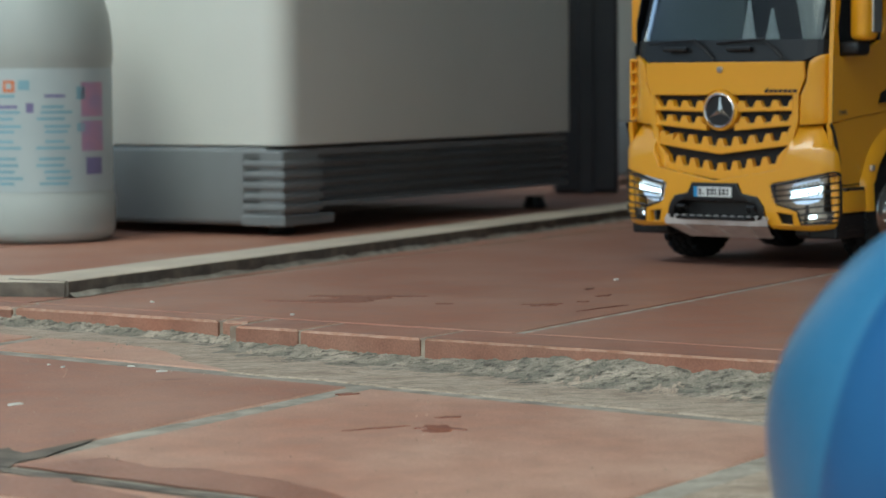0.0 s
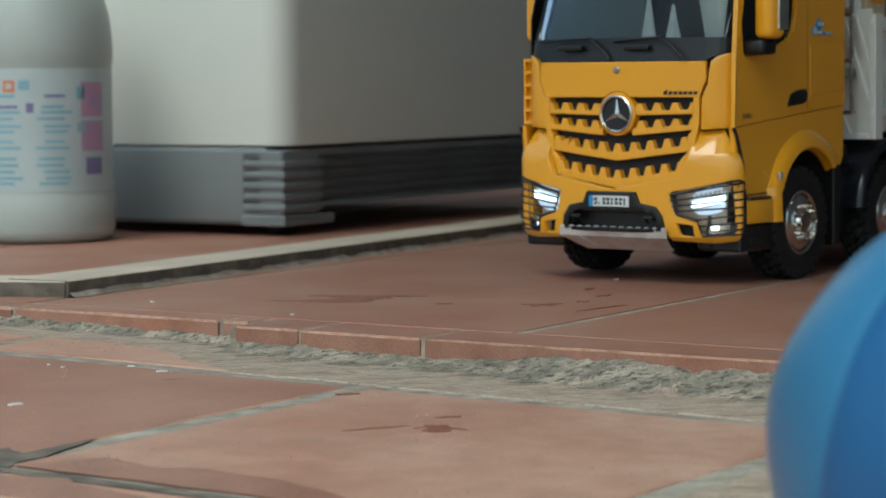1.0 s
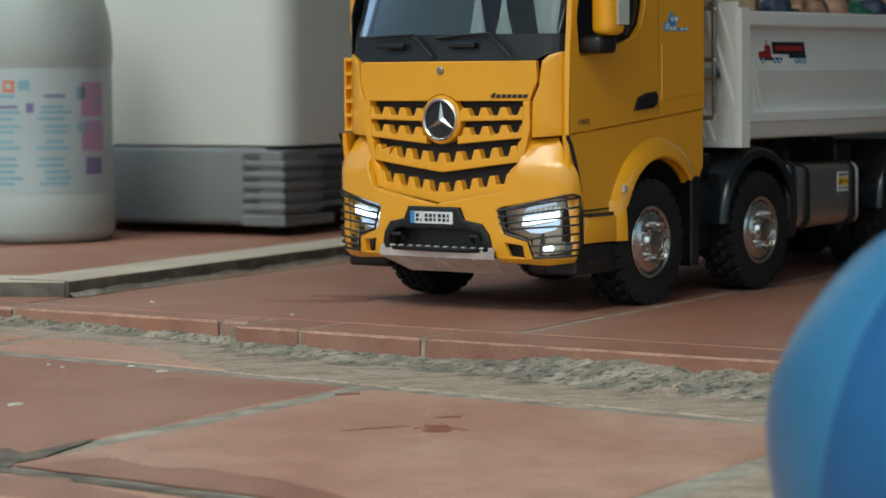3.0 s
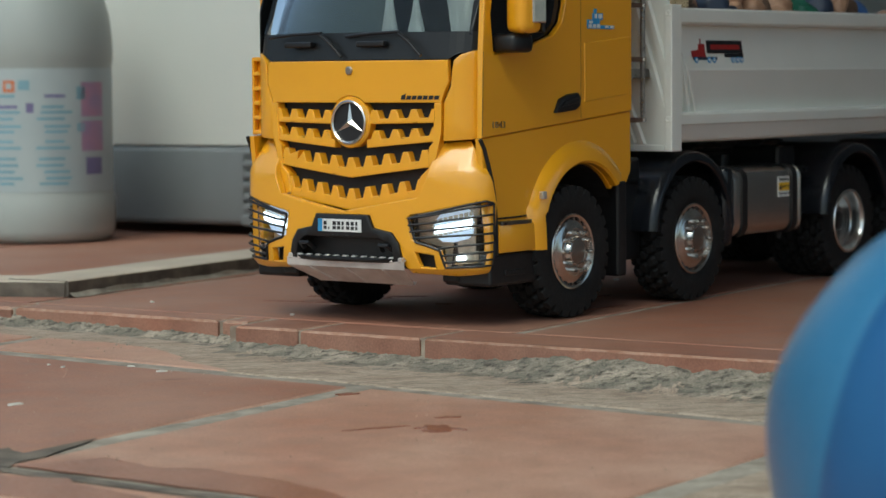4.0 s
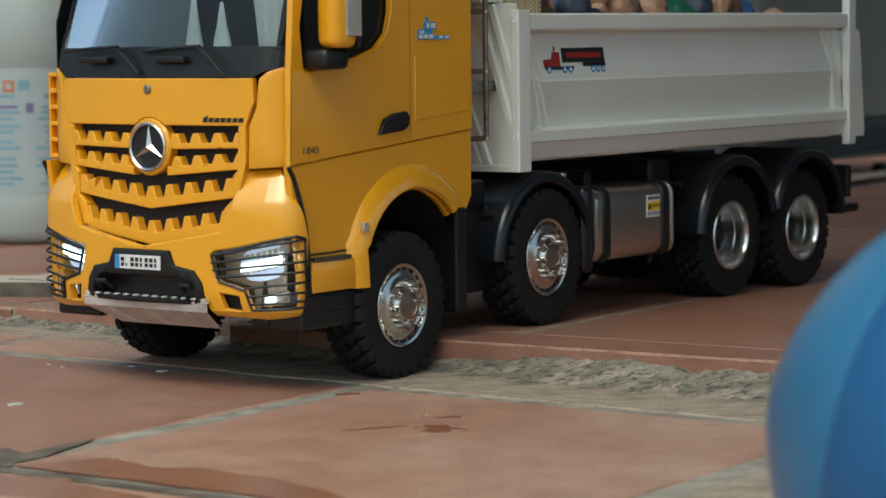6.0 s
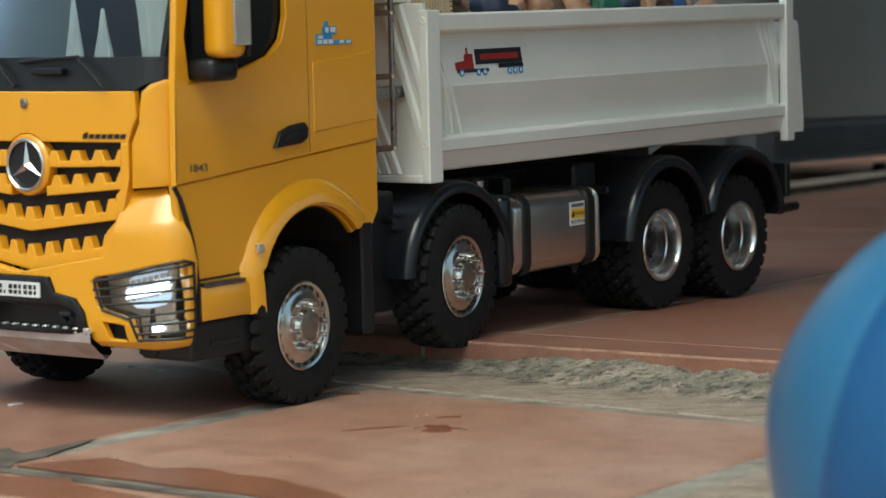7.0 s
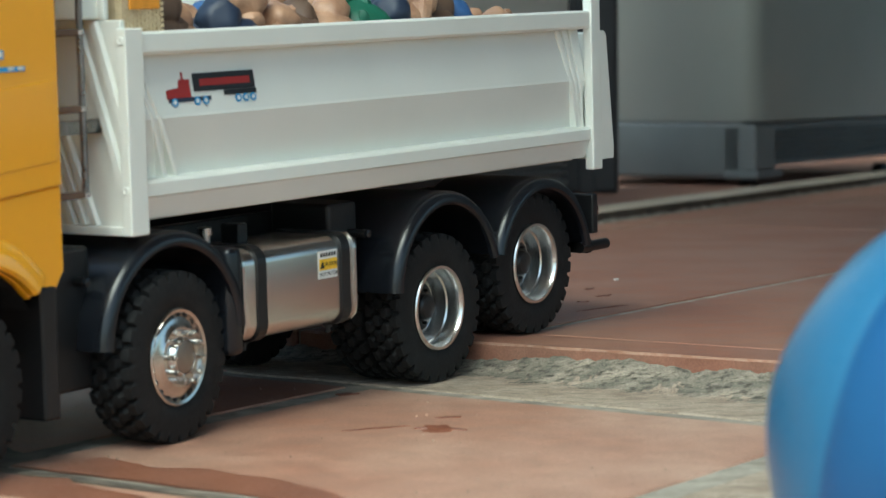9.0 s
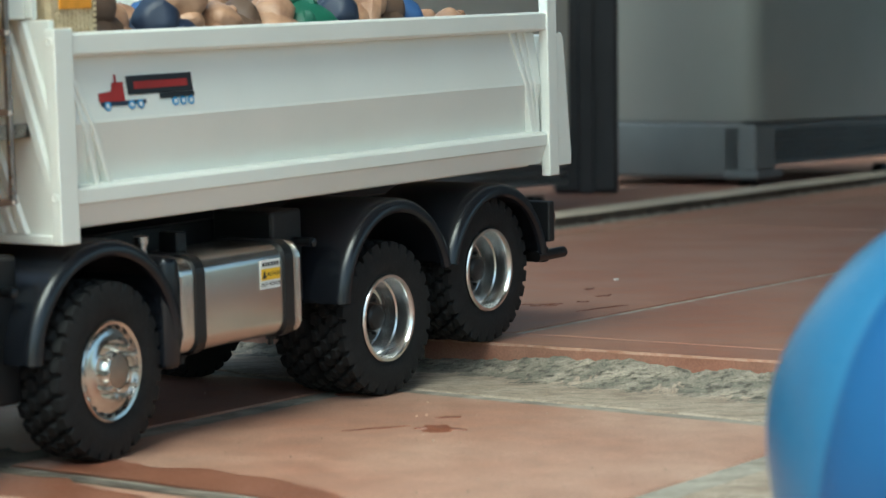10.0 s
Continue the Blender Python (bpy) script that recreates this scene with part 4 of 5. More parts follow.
    # bonnet panel over the grille
    cowl = wrapped(both(mm([(0, 163), (71, 163), (71.5, 150), (66, 137), (11.0, 137), (9.0, 138.6), (5.5, 140.4), (0, 141.3)])), (), 0.0040, None, 0.0008, X=0.1005, half=0.072, r=0.02, sag=0.006)
    part("bonnet_panel", cowl, YELLOW, truck, smooth=16)
    part("bonnet_lock", lathe([(0.0026, 0), (0.0026, 0.0012), (0.0018, 0.0016), (0.0, 0.0016)], 20, "x"), HUBM, truck, "grey metal lock", m=pose(0.1043, 0, 0.1570))
    # bars of the maker's script, as a plain slanted mark
    mk = bmesh.new()
    for k in range(7):
        y0 = 0.039 + k * 0.0039
        merge(mk, plate([(y0, 0.1390), (y0 + 0.0030, 0.1390), (y0 + 0.0036, 0.1414 + (0.0012 if k == 0 else 0)), (y0 + 0.0006, 0.1414)], (), 0.0003, (), lambda s, z, d: (0.1047 - 0.006 * (s / 0.072) ** 2 + d, s, z)))
    part("script_mark", mk, BLACKP, truck, "thin dark slanted mark")
    # front corner deflectors
    for sg in (1, -1):
        cor = plate(mm([(66.8, 113.6), (88, 115.0), (112, 117.5), (113, 168), (111, 169.5), (94, 169.3), (84, 168.4), (77.5, 166.2), (74.0, 162.6), (72.6, 156), (72.0, 147), (67.5, 137)]), (), 0.0038, CUTS, None, 0.0009)
        for v in cor.verts:
            q = wrap(v.co.x, v.co.z, v.co.y, lambda z: 0.0, X=0.1000, half=0.071, r=0.0205, sag=0.006)
            v.co = Vector(q)
        if sg < 0:
            cor = mirror_y(cor)
        part("corner_deflector", cor, YELLOW, truck, "yellow air deflector at the cab's corner", smooth=30)
    fr = bmesh.new()
    box(0.0845, 0.0890, -0.0940, -0.0922, 0.116, 0.166, 0.0008, 2, fr)
    for k in range(6):
        z = 0.1165 + k * 0.0094
        box(0.0845, 0.0890, -0.0925, -0.0870, z, z + 0.0026, 0.0004, 1, fr)
    part("deflector_vane", fr, YELLOW, truck, "slotted vane of the deflector")
    part("vane_back", box(0.0815, 0.0842, -0.0936, -0.0860, 0.117, 0.165), YELLOW, truck)
    # the backing behind the grille
    part("grille_backing", wrapped(both(mm([(0, 137.5), (64, 137.5), (66, 118), (60, 80), (0, 68)])), (), 0.0008, None, X=0.0975, half=0.072, r=0.02, sag=0.006), HOLE, truck, "black grille mesh")
    kw = dict(X=0.0985, half=0.072, r=0.02, sag=0.006)

    def vee(y, edge, mid, wid=60.0):
        return mid + (edge - mid) * min(1.0, abs(y) / wid)

    def bar(y0, y1, bot, val, peak, centre, pitch, name="grille_bar"):
        """A bar with teeth along its upper edge, one of them at centre."""
        knots = [y0, y1]
        pitch = abs(pitch)
        k0, k1 = int((y0 - centre) / pitch) - 2, int((y1 - centre) / pitch) + 2
        for k in range(k0, k1 + 1):
            knots += [centre + (k + f) * pitch for f in (-0.30, -0.14, 0.14, 0.30)]

        def top(y):
            f = abs(((y - centre) / pitch + 0.5) % 1.0 - 0.5)
            u = min(1.0, max(0.0, (0.30 - f) / 0.16))
            return vee(y, *val) + (vee(y, *peak) - vee(y, *val)) * u

        pts = [(y, top(y)) for y in sorted(q for q in knots if y0 <= q <= y1)]
        nb = 8
        lowp = [(y1 + (y0 - y1) * k / nb, vee(y1 + (y0 - y1) * k / nb, *bot)) for k in range(nb + 1)]
        part(name, wrapped(mm(pts + lowp), (), 0.0058, None, 0.0007, **kw), YELLOW, truck, smooth=16)

    for sg in (1, -1):
        a, b = (14.5, 62.0) if sg > 0 else (-62.0, -14.5)
        bar(a, b, (124.8, 123.5), (128.2, 126.8), (133.4, 132.2), 18.5 * sg, 14.3 * sg)
        a, b = (12.5, 61.0) if sg > 0 else (-61.0, -12.5)
        bar(a, b, (113.2, 108.0), (117.2, 113.6), (122.2, 119), 19.5 * sg, 14.0 * sg)
    bar(-58.5, 58.5, (98.0, 90.5), (102.6, 96.6), (109.0, 103.0), 0.0, 13.6)
    bar(-52, 52, (79.5, 70.0), (85.6, 77.0), (91.8, 83.6), 0.0, 12.8)
    for sg in (1, -1):
        fr2 = mm([(61.5, 137.0), (66.5, 137.0), (66.0, 118), (59.5, 90), (54.5, 79.2), (50, 80), (51.5, 92), (57, 97), (58, 110), (60.5, 113), (61.0, 125)])
        fr2 = fr2 if sg > 0 else flip(fr2)
        part("grille_frame", wrapped(fr2, (), 0.0066, None, 0.0008, **kw), YELLOW, truck, smooth=16)
    # round emblem: ring, black disc and three plain spokes
    part("emblem_collar", lathe([(0.0136, 0), (0.0160, 0.0005), (0.0160, 0.0060), (0.0150, 0.0072), (0.0134, 0.0072)], 48, "x", True), YELLOW, truck, smooth=True, m=pose(0.0980, 0, 0.1250))
    em = part("emblem", lathe([(0.0134, 0.0), (0.0134, 0.0064), (0.0, 0.0064)], 48, "x"), BLACKP, truck, "black disc with chrome ring and three spokes", m=pose(0.0982, 0, 0.1250))
    part("emblem_ring", lathe([(0.0138, 0.0050), (0.0138, 0.0080), (0.0129, 0.0086), (0.0120, 0.0078), (0.0120, 0.0055)], 48, "x", True), CHROME, em, "chrome ring", smooth=True)
    spk = bmesh.new()
    c = spk.verts.new((0.0088, 0, 0))
    rim = []
    for k in range(6):
        a = math.pi / 2 + k * math.pi / 3
        r = 0.0124 if k % 2 == 0 else 0.0026
        rim.append(spk.verts.new((0.0066, r * math.cos(a), r * math.sin(a))))
    for k in range(6):
        spk.faces.new((c, rim[k], rim[(k + 1) % 6]))
    part("emblem_spokes", spk, CHROME, em, "three chrome spokes")

    # bumper
    bul = fold([(0.030, -0.006), (0.036, -0.001), (0.045, 0.001), (0.078, 0.001), (0.092, 0.001), (0.096, 0.0), (0.114, -0.011)])
    edge = 109.0
    half = [(0, 70.2), (30, 75.5), (54, 79.8), (58.5, 91), (64, 112.5), (84, 113.5), (93, 114), (99, 109.5), (104.5, 100), (109.5, 89), (edge + 4, 76), (edge, 33.5), (84, 31.5), (47.5, 33), (43.5, 38), (41, 50), (36, 57), (24, 59.5), (20.5, 68), (0, 68)]
    lamp = [(46.5, 67), (49, 69), (104, 77.5), (107, 76), (107, 38), (74, 36.5), (70, 47.5), (53, 52), (49.5, 54)]
    fog = [(51.5, 46), (64.5, 44.5), (65.5, 36.5), (54.5, 37.5)]
    bmp = wrapped(mm(both(half)), [mm(lamp), mm(flip(lamp)), mm(fog), mm(flip(fog))], 0.0042, bul, 0.0009)
    part("bumper", bmp, YELLOW, truck, "yellow plastic bumper", smooth=18)
    back = fold([(0.030, -0.010), (0.080, -0.004)])
    part("bumper_backing", wrapped(mm(both([(0, 70), (45.5, 71), (45.5, 34), (0, 40)])), (), 0.0010, back), HOLE, truck)
    # black mouth of the bumper and the plate
    mouth = mm(both([(0, 68.5), (20, 68.5), (24, 60.5), (36.5, 58), (41.5, 51), (44, 39), (0, 39)]))
    inner = mm(both([(0, 54.0), (30, 54.0), (36, 49), (38, 42), (0, 42)]))
    part("bumper_mouth", wrapped(mouth, [inner], 0.0062, bul, 0.0012), BLACK, truck, "black plastic bumper mouth", smooth=True)
    part("mouth_back", wrapped(inner, (), 0.0008, fold([(0.03, -0.004), (0.08, -0.004)])), BLACK, truck)
    np_ = part("number_plate", plate(mm([(-17, 57.6), (17, 57.6), (17, 65.4), (-17, 65.4)]), (), 0.0008, (), lambda s, z, d: (0.1152 + d, s, z)), WHITEP, truck, "white number plate with plain bars and a blue end")
    part("plate_end", plate(mm([(-17, 57.6), (-13.6, 57.6), (-13.6, 65.4), (-17, 65.4)]), (), 0.0002, (), lambda s, z, d: (0.11605 + d, s, z)), BLUEP, np_)
    bars = bmesh.new()
    for k, wd in enumerate((2.3, 1.0, 2.6, 2.4, 1.6, 2.4, 2.4, 1.6)):
        s0 = -12.4 + k * 3.6
        for dz0, dz1 in ((59.0, 61.0), (61.7, 64.0)) if k != 1 else ((59.0, 60.6),):
            merge(bars, plate(mm([(s0, dz0), (s0 + wd, dz0), (s0 + wd, dz1), (s0, dz1)]), (), 0.0002, (), lambda s, z, d: (0.11605 + d, s, z)))
    part("plate_bars", bars, BLACKP, np_)
    for y in (-0.0300, 0.0330):
        part("tow_eye", tube([(0.109, y - 0.004, 0.046), (0.114, y - 0.003, 0.050), (0.114, y + 0.003, 0.050), (0.109, y + 0.004, 0.046)], 0.0014, 8), BLACK, truck)
    # skid plate
    sk = bmesh.new()
    n = 24
    rows = []
    for k in range(n + 1):
        y = -0.047 + 0.0935 * k / n
        zt = 0.0412
        rows.append([sk.verts.new(p) for p in ((0.1085, y, zt), (0.1110, y, zt - 0.001), (0.1105, y, 0.0352), (0.0960, y * 0.80 + 0.006, 0.0248), (0.0935, y * 0.80 + 0.006, 0.0268))])
    for a, b in zip(rows, rows[1:]):
        for k in range(4):
            sk.faces.new((a[k], a[k + 1], b[k + 1], b[k]))
    for k in range(13):
        y = -0.044 + k * 0.0073
        box(0.1082, 0.1116, y - 0.0017, y + 0.0017, 0.0395, 0.0428, 0.0005, 1, sk)
    for y in (-0.030, 0.0, 0.030):
        merge(sk, tube([(0.1100, y * 0.97, 0.0345), (0.0965, y * 0.80 + 0.006, 0.0252)], 0.0006, 6))
    part("skid_plate", sk, ALU, truck, "scuffed aluminium skid plate")
    # lamps
    for sg in (1, -1):
        f = (lambda p: p) if sg > 0 else flip
        kwb = fold([(0.030, -0.012), (0.080, -0.010)])
        hl = part("headlight", wrapped(f(mm([(45.8, 69), (105, 79), (109, 78), (109, 36), (68, 35.5), (66, 48), (47.5, 52)])), (), 0.0008, kwb), BOWL, truck, "silvered headlight with black guard bars", smooth=True)
        part("reflector", wrapped(f(mm([(60, 54.5), (57.5, 59), (59, 65), (65, 69.5), (77, 72), (88, 72.5), (95, 69.5), (97.5, 64), (95, 58), (88, 54), (76, 51.8), (66, 52)])), (), 0.0012, fold([(0.03, -0.0085), (0.08, -0.0075)]), 0.0005), LAMPS, hl, "faceted lit reflector")
        fac = bmesh.new()
        for i in range(9):
            s0 = 58.0 + i * 4.6
            zc = 58.2 + i * 0.75
            for z0, z1 in ((zc - 3.6, zc - 0.4), (zc + 0.6, zc + 3.4), (zc + 4.4, zc + 7.2)):
                merge(fac, wrapped(f(mm([(s0, z0), (s0 + 3.8, z0 + 0.5), (s0 + 3.8, z1 + 0.5), (s0, z1)])), (), 0.0008, fold([(0.03, -0.0068), (0.08, -0.0060)]), 0.0003))
        part("reflector_facet", fac, BOWL, hl, "silvered facets")
        part("fog_recess", wrapped(f(mm([(49.5, 48), (66.5, 47), (67, 34.5), (52, 34.5)])), (), 0.0008, fold([(0.03, -0.004), (0.08, -0.004)])), HOLE, hl)
        part("light_bar", wrapped(f(mm([(60, 57), (93, 61.2), (94, 66.5), (61, 61.6)])), (), 0.0016, fold([(0.03, -0.0045), (0.08, -0.0045)]), 0.0005), LAMPW, hl, "white glowing light bar", smooth=True)
        part("indicator", wrapped(f(mm([(77, 38), (104, 40), (104, 47), (77, 44.5)])), (), 0.0016, fold([(0.03, -0.007), (0.08, -0.006)]), 0.0005), BOWL, hl, "silvered lower lamp bowl")
        part("corner_lamp", wrapped(f(mm([(97, 66), (106, 68), (106, 76), (97, 74)])), (), 0.0016, fold([(0.03, -0.007), (0.08, -0.006)]), 0.0005), BOWL, hl, "silvered corner lamp")
        part("fog_bulb", wrapped(f(mm([(80, 40.0), (87, 40.4), (87, 44.2), (80, 43.6)])), (), 0.0022, fold([(0.03, -0.005), (0.08, -0.004)]), 0.0005), LAMPW, hl, "small white lamp")
        ln = part("headlight_lens", wrapped(f(mm([(47, 67), (49, 69), (104, 77.3), (106.5, 76), (106.5, 38.2), (74, 37), (70, 47.8), (53, 52.2), (49.8, 54.2)])), (), 0.0007, fold([(0.03, -0.001), (0.08, 0.0005)])), LENS, hl, "clear headlight lens", smooth=True)
        ln.visible_shadow = False
        for i, (s0, z0, s1, z1) in enumerate(((48, 66.8, 108, 75.6), (47.5, 62.6, 109, 69.6), (48.5, 58.6, 109.5, 63.8), (50.5, 54.8, 109.5, 58.2), (69, 48.8, 109, 52.6), (72.5, 44.4, 109, 47.0), (73.5, 40.2, 108.5, 42.2))):
            pts = [wrap(sg * (s0 + (s1 - s0) * t / 14) * MM, (z0 + (z1 - z0) * t / 14) * MM, 0.0050, bul) for t in range(15)]
            part("lamp_guard_bar", tube(pts, 0.00075, 6), BLACKP, hl, "black lamp guard bar")
        outl = [(47.5, 67), (104, 77.6), (109.5, 76), (109.5, 38.5), (74, 37), (70, 47.6), (52, 52.4)]
        pts = []
        for (a0, b0), (a1, b1) in zip(outl, outl[1:] + outl[:1]):
            pts += [wrap(sg * (a0 + (a1 - a0) * t / 6) * MM, (b0 + (b1 - b0) * t / 6) * MM, 0.0046, bul) for t in range(6)]
        part("lamp_guard_frame", tube(pts + pts[:1], 0.0008, 6), BLACKP, hl, "black lamp guard frame")
        part("bumper_plug", lathe([(0.0024, 0), (0.0024, 0.001), (0.0, 0.0013)], 16, "x"), YELLOW, truck, m=pose(0.1078, 0.0395 * sg, 0.0600))
    # mirrors
    for sg in (1, -1):
        hs = box(-0.009, 0.009, -0.0085, 0.0085, -0.052, 0.052, 0.005, 3)
        mo = part("mirror_housing", hs, YELLOW, truck, "yellow mirror housing", smooth=True, m=pose(0.0700, 0.1080, 0.2305, 0, 0, -14) if sg > 0 else pose(0.056, -0.1015, 0.2305, 0, 0, 14))
        part("mirror_glass", box(-0.0098, 0.0010, *sorted((0.0080 * sg, 0.0100 * sg)), -0.046, 0.004, 0.001), CHROME, mo, "mirror glass")
        part("mirror_frame", box(-0.0105, -0.0080, -0.0082, 0.0082, -0.0515, 0.048, 0.001), BLACK, mo)
        y0, y1 = sorted((0.0900 * sg, 0.1090 * sg))
        part("mirror_arm", box(0.060 if sg > 0 else 0.044, 0.081 if sg > 0 else 0.060, y0, y1, 0.1670, 0.1785, 0.0035, 3), BLACK, truck, "black mirror arm", smooth=True)
    # the number on the door and the small blue decal
    tx = text_bm("1843", 0.0056, 0.00015)
    tx.transform(Matrix.Diagonal((1.35, 1.0, 1.0, 1.0)))
    tx.transform(Matrix.Translation((0.0770, 0.0937, 0.1232)) @ Matrix(((-1, 0, 0), (0, 0, 1), (0, 1, 0))).to_4x4())
    part("door_number", tx, GUNMETAL, sides[1], "small grey number on the door")
    dc = bmesh.new()
    for x0, x1, z0, z1 in ((-19, -45, 181.5, 184.2), (-19, -31, 184.2, 188.5), (-24, -34, 188.5, 193.5), (-25.5, -28, 193.5, 197)):
        merge(dc, plate(mm([(-20 + (p + 19) * 1.2, 182.5 + (q - 181.5) * 0.82) for p, q in ((x0, z0), (x1, z0), (x1, z1), (x0, z1))]), (), 0.0004, (), side(0.0936)))
    dcl = part("door_decal", dc, BLUEP, truck, "small light blue truck-shaped decal")
    dw = bmesh.new()
    for x0, x1, z0, z1 in ((-20, -23, 182.2, 184.9), (-24, -27, 182.2, 184.9), (-28, -31, 182.2, 184.9), (-20.5, -24, 185.6, 187.6), (-26, -28, 189.5, 192.8), (-29.5, -33, 189.5, 192.8), (-36, -39, 182.2, 184), (-41, -44, 182.2, 184)):
        merge(dw, plate(mm([(-20 + (p + 19) * 1.2, 182.5 + (q - 181.5) * 0.82) for p, q in ((x0, z0), (x1, z0), (x1, z1), (x0, z1))]), (), 0.0002, (), side(0.0941)))
    part("decal_bars", dw, WHITEP, dcl)


build_cab()


# -- chassis --
def build_chassis():
    for sg in (1, -1):
        y0, y1 = sorted((0.026 * sg, 0.034 * sg))
        part("frame_rail", box(-0.555, 0.080, y0, y1, 0.070, 0.095, 0.001), BLACK, truck, "black chassis rail")
        for ax, (a0, a1), rr in ((1, (2, 178), 54), (2, (2, 166), 53.5), (3, (14, 170), 53.5)):
            x0 = AXLES[ax] * 1000
            pts = mm(arc(x0, 47.5, rr, a0, a1, 26))
            bm = bmesh.new()
            yi, yo = (0.034, 0.0975)
            secs = []
            for (x, z) in pts:
                dx, dz = x - x0 * MM, z - 0.0475
                ln = math.hypot(dx, dz)
                ux, uz = dx / ln, dz / ln
                secs.append([bm.verts.new((x + ux * o, yy * sg, z + uz * o)) for o, yy in ((0.0, yi), (0.0, yo - 0.0050), (-0.0006, yo - 0.0024), (-0.0020, yo - 0.0004), (-0.0042, yo + 0.0006), (-0.0066, yo + 0.0004), (-0.0078, yo - 0.0008), (-0.0080, yo - 0.0030), (-0.0018, yo - 0.0060), (-0.0018, yi))])
            for a, b in zip(secs, secs[1:]):
                for k in range(10):
                    bm.faces.new((a[k], a[(k + 1) % 10], b[(k + 1) % 10], b[k]))
            bm.faces.new(secs[0])
            bm.faces.new(secs[-1])
            part("mudguard", bm, SATIN, truck, "satin black arched mudguard with a rolled rim", smooth=True)
        # brackets and boxes under the bed
        for x, z, ln in ((-0.094, 0.0820, 0.016), (-0.318, 0.0830, 0.020), (-0.425, 0.0830, 0.010)):
            part("bracket_rod", tube([(x, 0.030 * sg, z), (x, 0.086 * sg, z)], 0.0024, 10), BLACK, truck)
            part("bracket_bolt", lathe([(0.0022, 0), (0.0022, 0.0016), (0.001, 0.002)], 10, "y"), SATIN, truck, m=pose(x, 0.086 * sg, z, 0, 0, 0 if sg > 0 else 180))
        y0, y1 = sorted((0.034 * sg, 0.080 * sg))
        part("side_panel", box(-0.104, -0.062, y0, y1, 0.030, 0.098, 0.002), BLACK, truck, "flat black panel behind the cab")
        y0, y1 = sorted((0.034 * sg, 0.074 * sg))
        part("side_panel", box(-0.326, -0.300, y0, y1, 0.050, 0.100, 0.002), BLACK, truck, "flat black panel under the bed")
        # fuel tank with straps
        y0, y1 = sorted((0.046 * sg, 0.0965 * sg))
        tk = part("fuel_tank", box(-0.2955, -0.1945, y0, y1, 0.0395, 0.0865, 0.0085, 5), STEEL, truck, "polished metal fuel tank", smooth=True)
        yo = 0.0965 * sg
        for x in (-0.2120, -0.2830):
            st = box(x - 0.0034, x + 0.0034, min(0.044 * sg, yo + 0.0012 * sg), max(0.044 * sg, yo + 0.0012 * sg), 0.0383, 0.0877)
            along = [e2 for e2 in st.edges if abs(e2.verts[0].co.x - e2.verts[1].co.x) > 0.001]
            bmesh.ops.bevel(st, geom=along, offset=0.0092, segments=5, affect="EDGES", profile=0.5)
            strap = part("tank_strap", st, BLACK, tk, "black rubber strap")
            part("strap_bolt", lathe([(0.0015, -0.003), (0.0015, 0.0), (0.0026, 0.0), (0.0026, 0.002), (0.0, 0.002)], 10, "z"), BLACK, strap, m=pose(x, 0.084 * sg, 0.0366))
        for x in (-0.1980, -0.2920):
            cap = box(x - 0.0008, x + 0.0008, min(0.0455 * sg, yo + 0.0005 * sg), max(0.0455 * sg, yo + 0.0005 * sg), 0.0390, 0.0870)
            along = [e2 for e2 in cap.edges if abs(e2.verts[0].co.x - e2.verts[1].co.x) > 0.001]
            bmesh.ops.bevel(cap, geom=along, offset=0.0088, segments=5, affect="EDGES", profile=0.5)
            part("tank_seam", cap, BRIGHT, tk, "bright rolled seam")
        y0, y1 = sorted((0.046 * sg, 0.0966 * sg))
        part("tank_end_cover", box(-0.1990, -0.1870, y0, y1, 0.0340, 0.0890, 0.004, 3), SATIN, truck, "black cover beside the fuel tank", smooth=True)
        part("filler_cap", lathe([(0.003, 0), (0.003, 0.006), (0.004, 0.0065), (0.004, 0.010), (0.0, 0.011)], 16, "z"), STEEL, tk, "filler cap", smooth=True, m=pose(-0.206, 0.066 * sg, 0.0860))
        part("tank_valve", box(-0.236, -0.228, min(0.058 * sg, 0.070 * sg), max(0.058 * sg, 0.070 * sg), 0.0860, 0.0960, 0.001), BLACK, tk)
        if sg > 0:
            lb = part("warning_label", plate(mm([(-260, 65.0), (-276, 65.0), (-276, 79.5), (-260, 79.5)]), (), 0.0003, (), side(0.0966)), WHITEP, tk, "white and yellow warning label reading caution hot motor")
            part("label_band", plate(mm([(-260.3, 69.4), (-275.7, 69.4), (-275.7, 75.2), (-260.3, 75.2)]), (), 0.0001, (), side(0.0970)), YELLOWP, lb)
            rot = Matrix(((-1, 0, 0), (0, 0, 1), (0, 1, 0))).to_4x4()
            for body, size, x, z in (("CAUTION", 0.0028, -0.2695, 0.0723), ("HOT MOTOR", 0.0026, -0.2680, 0.0672)):
                t = text_bm(body, size, 0.00005)
                t.transform(Matrix.Translation((x, 0.09725, z)) @ rot)
                part("label_text", t, BLACKP, lb)
            tri = plate(mm([(-261.0, 70.4), (-264.6, 70.4), (-262.8, 74.4)]), (), 0.0001, (), side(0.0972))
            part("label_sign", tri, BLACKP, lb)
            bb = bmesh.new()
            for k in range(6):
                x0 = -261.5 - k * 2.3
                merge(bb, plate(mm([(x0, 76.4), (x0 - 1.6, 76.4), (x0 - 1.6, 78.4), (x0, 78.4)]), (), 0.0001, (), side(0.0970)))
            part("label_bars", bb, BLACKP, lb)
        # tail
        y0, y1 = sorted((0.060 * sg, 0.0975 * sg))
        part("tail_bracket", box(-0.5420, -0.5360, y0, y1, 0.062, 0.086, 0.001), BLACK, truck)
